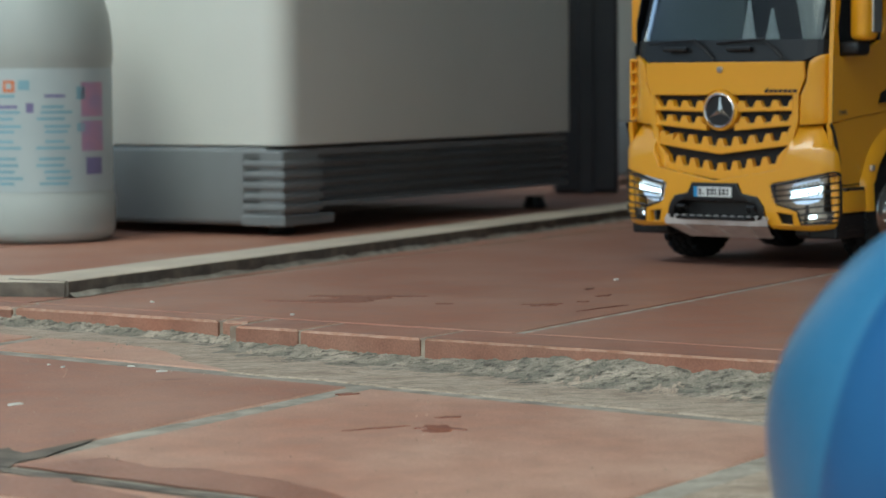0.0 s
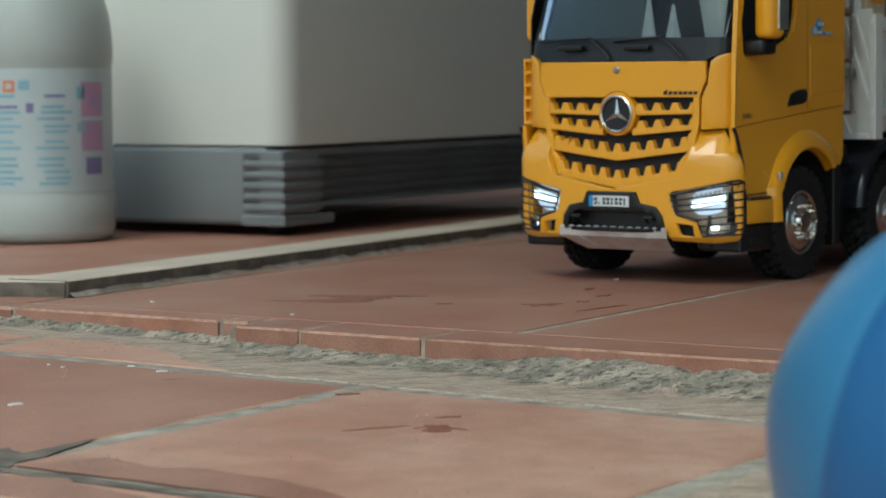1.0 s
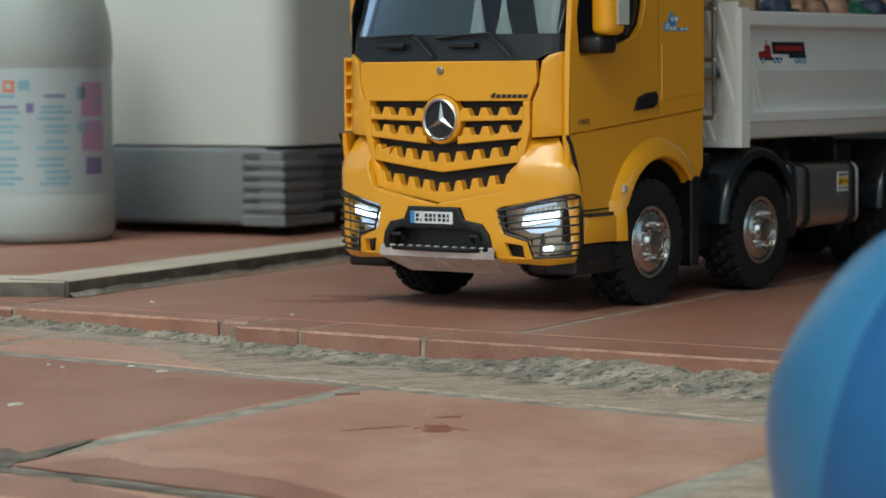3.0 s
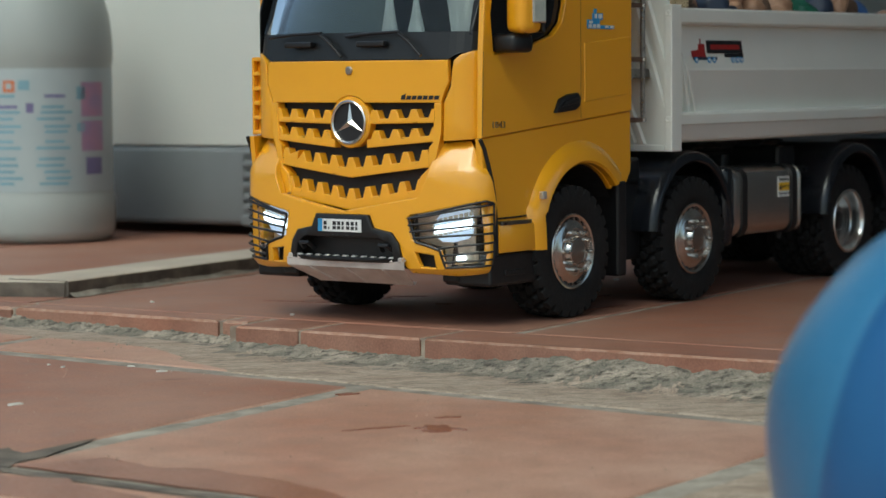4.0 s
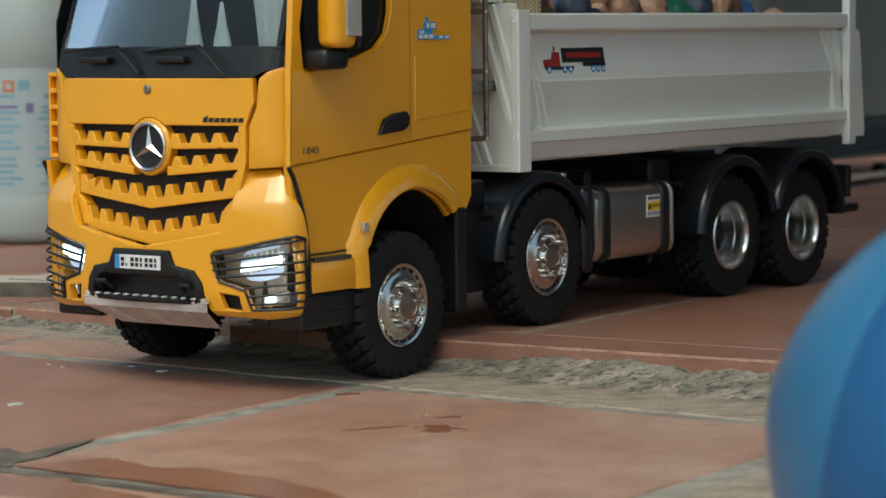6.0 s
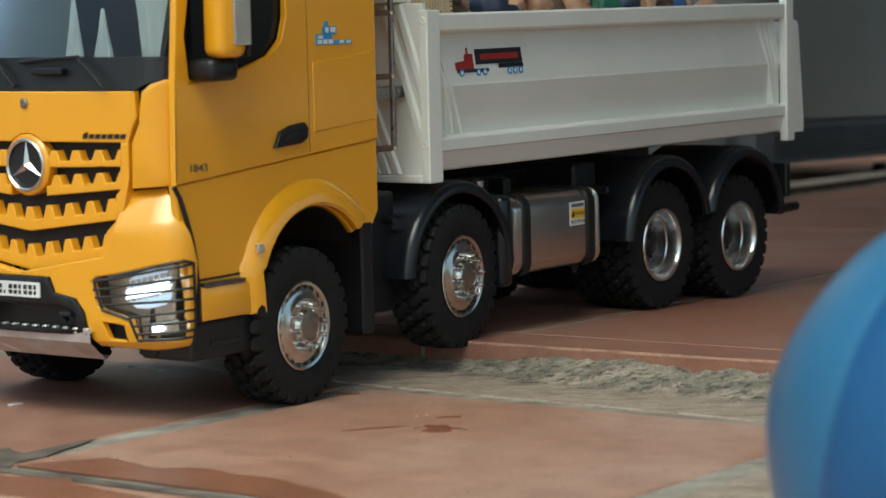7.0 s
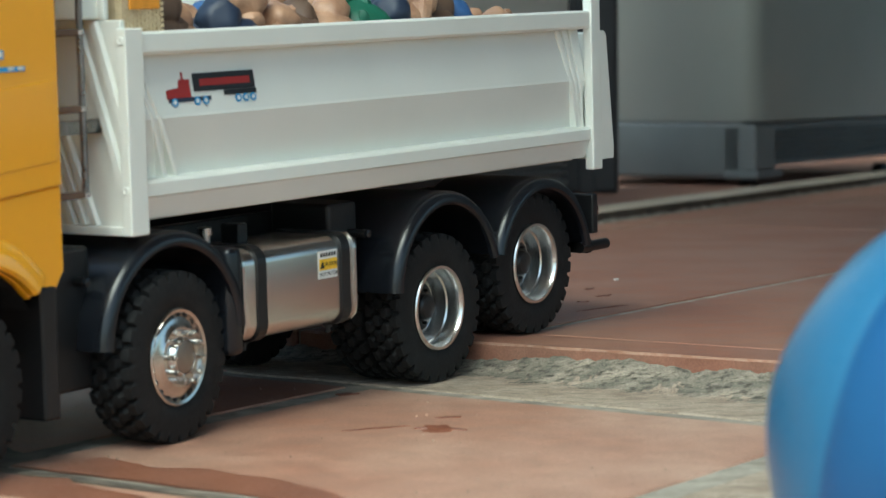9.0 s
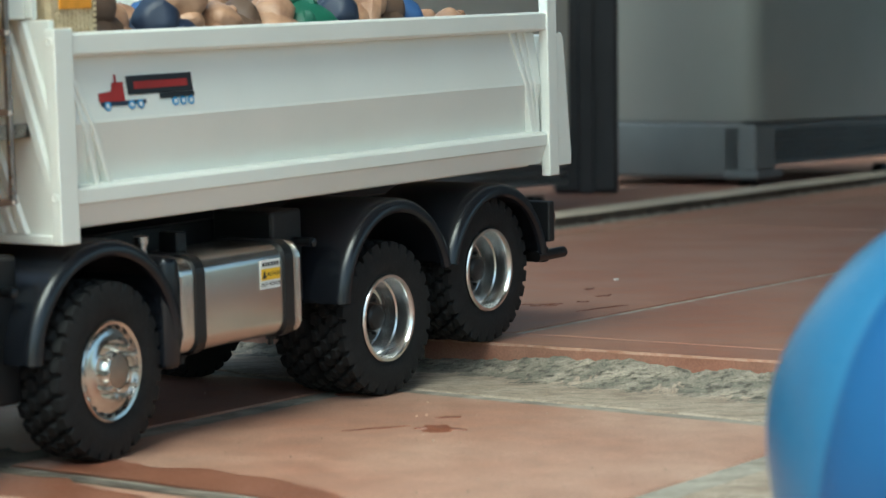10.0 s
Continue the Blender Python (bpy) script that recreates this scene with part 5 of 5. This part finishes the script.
        part("tail_lamp", lathe([(0.0075, 0), (0.0075, -0.004), (0.0060, -0.006), (0.0, -0.0065)], 24, "x"), REDLENS, truck, "dark red round tail lamp", smooth=True, m=pose(-0.5420, 0.088 * sg, 0.0760))
        part("bumper_stub", tube([(-0.535, 0.088 * sg, 0.0530), (-0.566, 0.088 * sg, 0.0530)], 0.0034, 12), BLACK, truck, "black tow pin", smooth=True)
    part("rear_crossbar", box(-0.547, -0.541, -0.090, 0.090, 0.049, 0.058, 0.001), BLACK, truck)
    for x in AXLES:
        part("axle", tube([(x, -0.070, RAD), (x, 0.070, RAD)], 0.005, 10), BLACK, truck)
    part("gearbox", box(-0.36, -0.02, -0.024, 0.024, 0.050, 0.085, 0.006), BLACK, truck)
    part("drive_shaft", tube([(-0.36, 0, 0.055), (-0.50, 0, 0.046)], 0.006, 10), BLACK, truck)


build_chassis()


# -- tipping bed --
def build_bed():
    x0, x1 = -0.1265, -0.5365
    prof = [(84, 108), (92.0, 108.5), (95.6, 118.5), (97.0, 119.5), (97.0, 125.6), (95.6, 127.0), (87.2, 127.6), (93.4, 155.5), (93.0, 156.8), (88.6, 186.0), (96.0, 186.6), (97.4, 188), (97.4, 196.2), (96.4, 197.4), (86.4, 197.4), (85.4, 196), (84.5, 112)]
    for sg in (1, -1):
        bm = bmesh.new()
        a = [bm.verts.new((x0, y * MM * sg, z * MM)) for y, z in prof]
        b = [bm.verts.new((x1, y * MM * sg, z * MM)) for y, z in prof]
        n = len(prof)
        for k in range(n):
            bm.faces.new((a[k], a[(k + 1) % n], b[(k + 1) % n], b[k]))
        bm.faces.new(a)
        bm.faces.new(list(reversed(b)))
        part("bed_side", bm, BEDW, truck, "silver-white dump bed side wall")

        def ys(u, v):
            return sorted((u * MM * sg, v * MM * sg))

        part("bed_post", box(-0.1268, -0.1140, *ys(92.6, 98.6), 0.1015, 0.1995, 0.0008), BEDW, truck)
        part("bed_post", box(-0.5470, -0.5365, *ys(92.4, 98.6), 0.1010, 0.2480, 0.0008), BEDW, truck)
        for z in (0.1936, 0.1232):
            part("post_bolt", lathe([(0.0022, 0), (0.0021, 0.0006), (0.0015, 0.0008), (0.0012, 0.0003), (0.0, 0.0003)], 16, "x"), BEDW, truck, m=pose(-0.1141, 0.0956 * sg, z))
        # slanted stiffeners at both ends of the side
        for xa, xb, wd in ((-0.1285, -0.1470, 0.0028), (-0.1300, -0.1560, 0.0032), (-0.5110, -0.5300, 0.0044), (-0.5180, -0.5325, 0.0036), (-0.5255, -0.5350, 0.0028)):
            rb = bmesh.new()
            vs = []
            for yy0, xx, zz in ((90.4, xa, 0.1862), (94.0, (xa + xb) / 2, 0.1562), (92.4, xb, 0.1272)):
                vs.append([rb.verts.new((xx + o, (yy0 + h) * MM * sg, zz)) for o, h in ((-wd / 2, -5.0), (-wd / 2, -0.5), (-wd / 4, 0), (wd / 4, 0), (wd / 2, -0.5), (wd / 2, -5.0))])
            for p, q in zip(vs, vs[1:]):
                for k in range(5):
                    rb.faces.new((p[k], p[k + 1], q[k + 1], q[k]))
            part("side_rib", rb, BEDW, truck)
        # tail gate cheek
        cheek = plate(mm([(-546.6, 106.5), (-561.5, 106.5), (-562, 113), (-555, 182), (-552.5, 185), (-546.6, 185)]), (), 0.0030, (), side(0.0950), 0.0006)
        if sg < 0:
            cheek = mirror_y(cheek)
        part("tailgate_cheek", cheek, BEDW, truck)
    part("bed_floor", box(x1, -0.1185, -0.084, 0.084, 0.1065, 0.112, 0.001), BEDW, truck)
    part("tailgate", box(-0.5520, -0.5472, -0.0895, 0.0895, 0.1065, 0.184, 0.001), BEDW, truck)
    # front wall with slanted ribs and its upper box
    part("bed_front", box(-0.1205, -0.1170, -0.0932, 0.0932, 0.1030, 0.2035, 0.0006), BEDW, truck)
    part("bed_headboard", box(-0.1205, -0.1166, -0.0835, 0.0835, 0.2036, 0.232, 0.001), BEDW, truck)
    part("front_rail", box(-0.1168, -0.1145, -0.0925, 0.0925, 0.1015, 0.1060, 0.0008), BEDW, truck)
    part("front_box", box(-0.1165, -0.1020, -0.080, 0.0800, 0.2040, 0.2180, 0.001), BEDW, truck)
    part("front_box_lid", box(-0.1165, -0.1000, -0.078, 0.0780, 0.2182, 0.2300, 0.001), BLACK, truck)
    for sg in (1, -1):
        for k, yb in enumerate((0.0, 0.0, 66.0, 59.0, 52.0)):
            if k == 0:
                p0, p1 = (66.5, 203.0), (95.5, 116.0)
            elif k == 1:
                p0, p1 = (77.0, 203.0), (95.5, 147.0)
            else:
                p0, p1 = (yb - 10, 150.0), (yb + 8, 106.5)
            rb = bmesh.new()
            vs = []
            for (yy, zz) in (p0, p1):
                vs.append([rb.verts.new((-0.1166 + h, (yy + o) * MM * sg, zz * MM)) for o, h in ((-3.0, 0), (-1.9, 0.0021), (1.9, 0.0021), (3.0, 0))])
            for i in range(3):
                rb.faces.new((vs[0][i], vs[0][i + 1], vs[1][i + 1], vs[1][i]))
            rb.faces.new(vs[0])
            rb.faces.new(vs[1])
            part("front_rib", rb, BEDW, truck)
    # ladder rod behind the cab
    part("ladder_rod", tube([(-0.0945, 0.0880, 0.1225), (-0.0945, 0.0880, 0.2480)], 0.0017, 10), GUNMETAL, truck, "thin steel ladder rod")
    for z in (0.1205, 0.1605, 0.1960):
        part("ladder_clamp", box(-0.0925, -0.0725, 0.0850, 0.0895, z + 0.001, z + 0.0042, 0.0006), BROWN, truck)
        part("ladder_collar", lathe([(0.0022, 0), (0.0022, 0.002)], 10, "z"), STEEL, truck, m=pose(-0.0945, 0.0880, z + 0.0015))
    part("hose_clip", box(-0.1168, -0.0740, 0.0700, 0.0800, 0.1505, 0.1570, 0.0008), GUNMETAL, truck)
    # decal: a plain red and black lorry shape
    # the panel leans, so the decal leans with it
    def lean(s, z, d):
        t = (z - 0.1568) / (0.186 - 0.1568)
        return (s, (93.0 + (88.6 - 93.0) * t) * MM + 0.0004 + d, z)

    def move(pts):
        return [(-151 + (a + 146) * 1.06, 162.6 + (b - 165.4) * 0.98) for a, b in pts]

    def quad(pts):
        return plate(mm(move(pts)), (), 0.0002, (), lean)

    red = quad([(-145, 167.3), (-162, 167.3), (-162, 176.4), (-154.5, 176.4), (-153.6, 172.4), (-145, 171.6)])
    merge(red, quad([(-156.6, 176.2), (-157.8, 176.2), (-157.8, 180), (-156.6, 180)]))
    d0 = part("lorry_decal", red, RED, truck, "flat red, black and blue lorry-shaped decal")
    blk = quad([(-164.5, 170.0), (-209.5, 170.0), (-209.5, 179.0), (-164.5, 179.0)])
    merge(blk, quad([(-186, 167.2), (-210, 167.2), (-210, 169.9), (-186, 169.9)]))
    part("decal_black", blk, BLACKP, d0)
    bl = quad([(-146, 165.4), (-176, 165.4), (-176, 167.5), (-146, 167.5)])
    part("decal_blue", bl, NAVY, d0)
    for s in (-150, -166, -172, -196, -201.5, -207):
        part("decal_wheel", plate(mm(move(arc(s, 165.4, 2.2, 0, 330, 11))), (), 0.00025, (), lean), BLUEP, d0)
        part("decal_hub", plate(mm(move(arc(s, 165.4, 1.2, 0, 330, 9))), (), 0.00035, (), lean), WHITEP, d0)
    rb2 = plate(mm(move([(-169, 172.6), (-206, 172.6), (-206, 176.2), (-169, 176.2)])), (), 0.0003, (), lean)
    part("decal_bar", rb2, RED, d0)


build_bed()


# -- the load: things lying in the bed, carried by the truck --
LOAD = []


def laid(ob, local, label, category, group=""):
    """A loose thing that lies in the bed and rides with the truck."""
    ob.matrix_basis = local
    LOAD.append((ob, local))
    return tagged(ob, label, category, group)


def load():
    sack = laid(part("burlap_block", box(-0.0155, 0.0155, -0.027, 0.0265, -0.063, 0.063, 0.003, 2), BURLAP), pose(-0.1445, 0.0565, 0.176), "woven burlap block with an orange patch in the bed", "sack")
    weave = bmesh.new()
    for k in range(20):
        z = 0.010 + k * 0.0026
        for j in range(11):
            x = 0.0140 - j * 0.0028
            zz = z + (0.0013 if j % 2 else 0)
            box(x - 0.0012, x + 0.0012, 0.0262, 0.0272, zz, zz + 0.0019, 0.0, 1, weave)
    part("weave", weave, BURLAP, sack)
    part("cloth_patch", box(-0.0115, 0.0105, 0.0270, 0.0282, 0.032, 0.060, 0.0005), ORANGE, sack, "orange cloth patch")
    laid(part("load_heap", box(-0.1825, 0.1825, -0.082, 0.082, -0.033, 0.029, 0.01), BROWN), pose(-0.3475, 0, 0.145), "brown heap filling the bed under the figurines", "heap")
    rnd = random.Random(11)
    mats = (BROWN, SKIN, NAVY, SKIN, SKIN, BROWN, SKIN, GREEN, NAVY, SKIN, BROWN, BLUER, SKIN, SKIN)
    x = -0.178
    for k, m_ in enumerate(mats):
        for row, y in enumerate((0.056, 0.016)):
            bm = lump(0.0175 + rnd.uniform(-0.003, 0.003), (1.3, 0.9, 0.85), k * 3 + row, 0.30, 1.2)
            b2 = lump(0.0118, (1, 1, 1.05), k * 5 + row + 40, 0.2, 1.6)
            b2.transform(Matrix.Translation((rnd.uniform(-0.014, 0.014), rnd.uniform(-0.006, 0.008), 0.013)))
            merge(bm, b2)
            for q in range(2):
                arm = lump(0.006, (2.2, 0.9, 0.9), k * 9 + q, 0.2, 1.5, 2)
                arm.transform(pose(rnd.uniform(-0.01, 0.01), rnd.uniform(-0.012, 0.012), rnd.uniform(0, 0.012), rnd.uniform(0, 90), rnd.uniform(0, 90), rnd.uniform(0, 180)))
                merge(bm, arm)
            laid(part("figurine", bm, m_ if row == 0 else mats[(k * 2 + 3) % len(mats)], smooth=True),
                 pose(x + rnd.uniform(-0.004, 0.004), y, 0.1885 + rnd.uniform(-0.004, 0.005) - 0.006 * (k > 10), rnd.uniform(-30, 30), rnd.uniform(-30, 30), rnd.uniform(0, 180)),
                 "small resin figurine, a plain rounded lump among the load", "figurine", "figurines in the bed")
        x -= 0.0245


load()

# ---- small loose things ----
for k, (x, y, s) in enumerate(((-0.2300, 1.3540, 0.0050), (-0.226, 1.50, 0.0022), (-0.236, 1.51, 0.0016), (-0.186, 1.50, 0.0026), (-0.165, 1.478, 0.0034))):
    chip_low(x, y, s, k + 1)
for k, (x, y, s) in enumerate(((-0.098, 1.640, 0.0026), (-0.200, 1.740, 0.0022), (0.130, 1.90, 0.0026))):
    chip_up(x, y, s, k + 11)


def stain(x, y, sx, sy, ang, seed, level, label="dark dried clay smear on the tiles"):
    z = level if level is not None else low(y)
    ob = flake(x, y, z, sx, sy, ang, CLAY_WET, "clay_smear", label, "stain", 0.00022 + 0.00003 * (seed % 13), seed)
    ob["group"] = "smears on the ground"
    if level is None:
        ob.matrix_basis = pose(x, y, z, math.degrees(math.atan(0.022)), 0, 0) @ pose(0, 0, 0, 0, 0, ang)
    return ob


stain(-0.0035, 1.265, 0.0135, 0.0125, -5, 12, None)
stain(-0.0310, 1.268, 0.016, 0.0022, 22, 4, None)
stain(0.0020, 1.300, 0.0075, 0.0028, 10, 5, None)
stain(-0.0550, 1.382, 0.009, 0.004, 20, 6, None)
stain(0.0950, 1.72, 0.004, 0.006, 20, 8, 0.0)
stain(0.105, 1.82, 0.003, 0.009, -15, 9, 0.0)
stain(0.112, 1.765, 0.004, 0.008, -30, 10, 0.0)


for x, y, sx, sy, ang, seed in ((-0.064, 1.748, 0.026, 0.020, 0, 21), (-0.085, 1.735, 0.030, 0.006, -12, 22), (0.065, 1.700, 0.012, 0.006, 8, 23), (0.000, 1.71, 0.006, 0.003, 0, 24)):
    stain(x, y, sx, sy, ang, seed, 0.0, "faint brown clay smear on the tiles").data.materials[0] = SMEAR
for x, y, sx, sy, ang, seed in ((-0.046, 1.770, 0.030, 0.012, 2, 61), (-0.066, 1.740, 0.016, 0.020, -8, 62), (-0.080, 1.778, 0.018, 0.005, 6, 63)):
    stain(x, y, sx, sy, ang, seed, 0.0).data.materials[0] = SMEAR
for k in range(9):
    stain(0.088 + 0.0042 * k, 1.652 + 0.0048 * k, 0.0012, 0.0048, -24, 31 + k, 0.0, "dark red tyre print mark on the tiles")
for k in range(6):
    stain(0.062 + 0.003 * k, 1.690 + 0.008 * (k % 3), 0.004, 0.0022, 12, 51 + k, 0.0, "dark red tyre print mark on the tiles")


def dark_strip(name, a0, a1, b0, b1, seed, rise, material, label, category, along=True):
    """A dark film along the pavement's first joint: straight there, uneven at its far side."""
    bm = bmesh.new()
    n = 70
    secs = []
    for k in range(n + 1):
        t = k / n
        a = a0 + (a1 - a0) * t
        taper = min(1.0, t / 0.10, (1 - t) / 0.45) ** 0.8
        w = (b1 - b0) * taper * (1 + 0.28 * noise.fractal(Vector((a * 24, seed, 0)), 0.8, 2.0, 3))
        u0, u1 = b0 + 0.002 * noise.noise(Vector((a * 40, seed, 3))), b0 + max(0.0006, w)
        near, far = (low_at(a, u0), low_at(a, u1)) if along else (low_at(u1, a), low_at(u0, a))
        secs.append([bm.verts.new((p.x, p.y, low(p.y) + h)) for p, h in ((near, 0.0), (near, rise), (far, rise), (far, 0.0))])
    for p, q in zip(secs, secs[1:]):
        for i in range(3):
            bm.faces.new((p[i], q[i], q[i + 1], p[i + 1]))
    return tagged(part(name, bm, material), label, category, kind="stuff")


dark_strip("wet_patch", 0.012, 0.235, -0.2925, -0.2560, 4.0, 0.0002, WET_CLAY, "dark red wet patch on the lower pavement", "puddle")
dark_strip("wet_patch", -0.120, 0.200, -0.3500, -0.3090, 9.0, 0.0002, WET_CLAY, "dark red wet patch beside a pavement joint", "puddle")
dark_strip("dark_joint", -0.050, 0.330, -0.3080, -0.2985, 2.0, 0.00012, DARK_GROUT, "darker grout along the pavement joint", "stain")
dark_strip("dark_joint", -0.030, 0.012, -0.2980, -0.2620, 6.0, 0.00016, DARK_GROUT, "dark patch where two joints cross", "stain")

dark_strip("dark_joint", -0.330, -0.215, -0.0085, 0.0055, 7.0, 0.00022, DARK_GROUT, "darker grout where two joints meet", "stain", False)



def grit():
    """Loose crumbs of cement along the step and thinly over the lower tiles."""
    rnd = random.Random(23)
    bm = bmesh.new()
    for k in range(420):
        near_step = k < 250
        if near_step:
            p = up_at(rnd.uniform(-0.45, 0.36), -0.056 - abs(rnd.gauss(0, 0.022)))
        else:
            p = low_at(rnd.uniform(-0.35, 0.30), rnd.uniform(-0.26, -0.01))
        r = rnd.uniform(0.00030, 0.00085) if near_step else rnd.uniform(0.0002, 0.0005)
        z = low(p.y) + 0.0004
        top = bm.verts.new((p.x, p.y, z + r * rnd.uniform(0.8, 1.4)))
        ring = []
        for q in range(5):
            a = 2 * math.pi * q / 5 + rnd.uniform(-0.4, 0.4)
            w = r * rnd.uniform(0.8, 1.6)
            ring.append(bm.verts.new((p.x + w * math.cos(a), p.y + w * math.sin(a), z - 0.0005)))
        for q in range(5):
            bm.faces.new((ring[q], ring[(q + 1) % 5], top))
    tagged(part("grit", bm, CEMENT), "loose crumbs of cement and dirt on the pavement", "grit", kind="stuff")


grit()

# ---- floor tiles, as pieces of the floor and the pavement ----
G = 0.0045
cols = [k * 0.4 for k in range(-10, 11)]
rws = [0.0] + [1.0 + 0.4 * k for k in range(9)]
for a0, a1 in zip(cols, cols[1:]):
    for b0, b1 in zip(rws, rws[1:]):
        g0 = G if b0 else 0.0012
        q = [up_at(a0 + G, b0 + g0), up_at(a1 - G, b0 + g0), up_at(a1 - G, b1 - G), up_at(a0 + G, b1 - G)]
        part("tile", slab(q, 0.0, -0.012, 0.0009, int(a0 * 10 + b0 * 77), 0.0, 1), CLAY, floor).data.materials.append(CLAY)
GL = 0.0078
for i in range(-13, 13):
    for j in range(-11, 0):
        q = [low_at(i * 0.3 + GL, j * 0.3 + GL), low_at(i * 0.3 + 0.3 - GL, j * 0.3 + GL), low_at(i * 0.3 + 0.3 - GL, j * 0.3 + 0.3 - GL), low_at(i * 0.3 + GL, j * 0.3 + 0.3 - GL)]
        cem = (i == 1 and j > -3)
        part("tile", slab(q, low, lambda y: low(y) - 0.012, 0.0016, i * 31 + j, 0.0009, 14 if abs(i) < 4 and j > -4 else 1), CEMENT if cem else CLAY_MID if i < 0 else CLAY_LOW, pavement, "cement-smeared tile" if cem else "").data.materials.append(CEMENT if cem else CLAY_LOW)


# ---- what moves ----
TRUCK_ROWS = [  # seconds, x, y, z, roll, pitch, heading
    (0.0, 0.2812, 2.0864, -0.0004, 0.0, 0.0, -126.81),
    (0.5, 0.2287, 2.0090, -0.0003, 0.0, 0.0, -126.73),
    (1.0, 0.1906, 1.9508, -0.0002, 0.0, 0.0, -126.64),
    (1.5, 0.1638, 1.9073, -0.0001, 0.0, 0.0, -126.60),
    (2.0, 0.1326, 1.8569, 0.0000, 0.0, 0.0, -126.63),
    (2.5, 0.0933, 1.7949, 0.0001, 0.0, 0.0, -126.69),
    (4.0, 0.0057, 1.6622, 0.0006, 0.0, 0.0, -126.94),
    (4.5, -0.0212, 1.6236, 0.0007, 0.0, 0.03, -126.95),
    (5.0, -0.0446, 1.5868, 0.0007, 0.0, 0.04, -126.96),
    (5.5, -0.0722, 1.5449, -0.0005, -0.12, 0.21, -126.93),
    (5.7, -0.0849, 1.5252, -0.0060, -0.35, 0.58, -126.84),
    (6.8, -0.1381, 1.4352, -0.0102, 0.01, 1.48, -126.31),
    (7.0, -0.1518, 1.4062, -0.0118, -0.21, 1.87, -126.03),
    (7.2, -0.1800, 1.3592, -0.0230, -0.46, 3.36, -125.88),
    (7.3, -0.1976, 1.3352, -0.0236, -0.41, 3.42, -125.74),
    (7.5, -0.2131, 1.3010, -0.0242, 0.11, 3.47, -125.43),
    (8.0, -0.2274, 1.2663, -0.0246, 0.08, 3.54, -125.06),
    (8.5, -0.2494, 1.2291, -0.0256, 0.08, 3.62, -124.74),
    (8.7, -0.2606, 1.2065, -0.0263, -0.30, 3.62, -124.61),
    (8.8, -0.2677, 1.1931, -0.0268, -0.44, 3.64, -124.54),
    (9.0, -0.2899, 1.1600, -0.0260, -0.37, 2.35, -124.34),
    (9.5, -0.3081, 1.1233, -0.0272, -0.09, 2.35, -124.05),
    (10.0, -0.3157, 1.1107, -0.0267, -0.31, 2.22, -123.94),
]


def glide(rows, t):
    """Smooth values between rows, with no overshoot."""
    ts = [r[0] for r in rows]
    k = max(0, min(len(ts) - 2, sum(1 for u in ts if u <= t) - 1))
    out = []
    h = ts[k + 1] - ts[k]
    u = (t - ts[k]) / h
    for c in range(1, len(rows[0])):
        def slope(i):
            if i <= 0 or i >= len(ts) - 1:
                i0 = 0 if i <= 0 else len(ts) - 2
                return (rows[i0 + 1][c] - rows[i0][c]) / (ts[i0 + 1] - ts[i0])
            d0 = (rows[i][c] - rows[i - 1][c]) / (ts[i] - ts[i - 1])
            d1 = (rows[i + 1][c] - rows[i][c]) / (ts[i + 1] - ts[i])
            return 0.0 if d0 * d1 <= 0 else 2 * d0 * d1 / (d0 + d1)
        p0, p1, m0, m1 = rows[k][c], rows[k + 1][c], slope(k) * h, slope(k + 1) * h
        out.append((2 * u ** 3 - 3 * u * u + 1) * p0 + (u ** 3 - 2 * u * u + u) * m0 + (3 * u * u - 2 * u ** 3) * p1 + (u ** 3 - u * u) * m1)
    return out


def motions():
    times = [k / 10 for k in range(101)]
    bodies, run, last = [], [], None
    for t in times:
        x, y, z, rl, pt, hd = glide(TRUCK_ROWS, t)
        bodies.append(pose(x, y, z, rl, pt, hd))
        run.append(0.0 if last is None else run[-1] + math.hypot(x - last[0], y - last[1]))
        last = (x, y)
    walk(truck, list(zip(times, bodies)))
    for ob, local in LOAD:
        walk(ob, [(t, m @ local) for t, m in zip(times, bodies)])
    for w, axle, left, y in WHEELS:
        rows = []
        for t, m, d in zip(times, bodies, run):
            hub = m @ Vector((AXLES[axle], y, RAD))
            ahead = (m.to_3x3() @ Vector((1, 0, 0)))
            ahead.z = 0
            ahead.normalize()
            need = -1.0
            worn = (0.030, 0.022, 0.0, 0.0)[axle]
            for k in range(-20, 21):
                s = RAD * k / 20.5
                need = max(need, terrain(hub.x + ahead.x * (s + worn), hub.y + ahead.y * (s + worn)) + math.sqrt(RAD * RAD - s * s))
            dz = max(-0.018, min(0.016, (need - hub.z) / m[2][2]))
            turn = math.degrees(d / RAD)
            steer = (4.0, 6.0, 0.0, 0.0)[axle] * min(1.0, max(0.0, (t - 5.5) / 1.6))
            local = Matrix.Translation((AXLES[axle], y, RAD + dz)) @ pose(0, 0, 0, 0, 0, steer) @ pose(0, 0, 0, 0, turn, 0)
            rows.append((t, local if left else local @ pose(0, 0, 0, 0, 0, 180)))
        walk(w, rows)


motions()
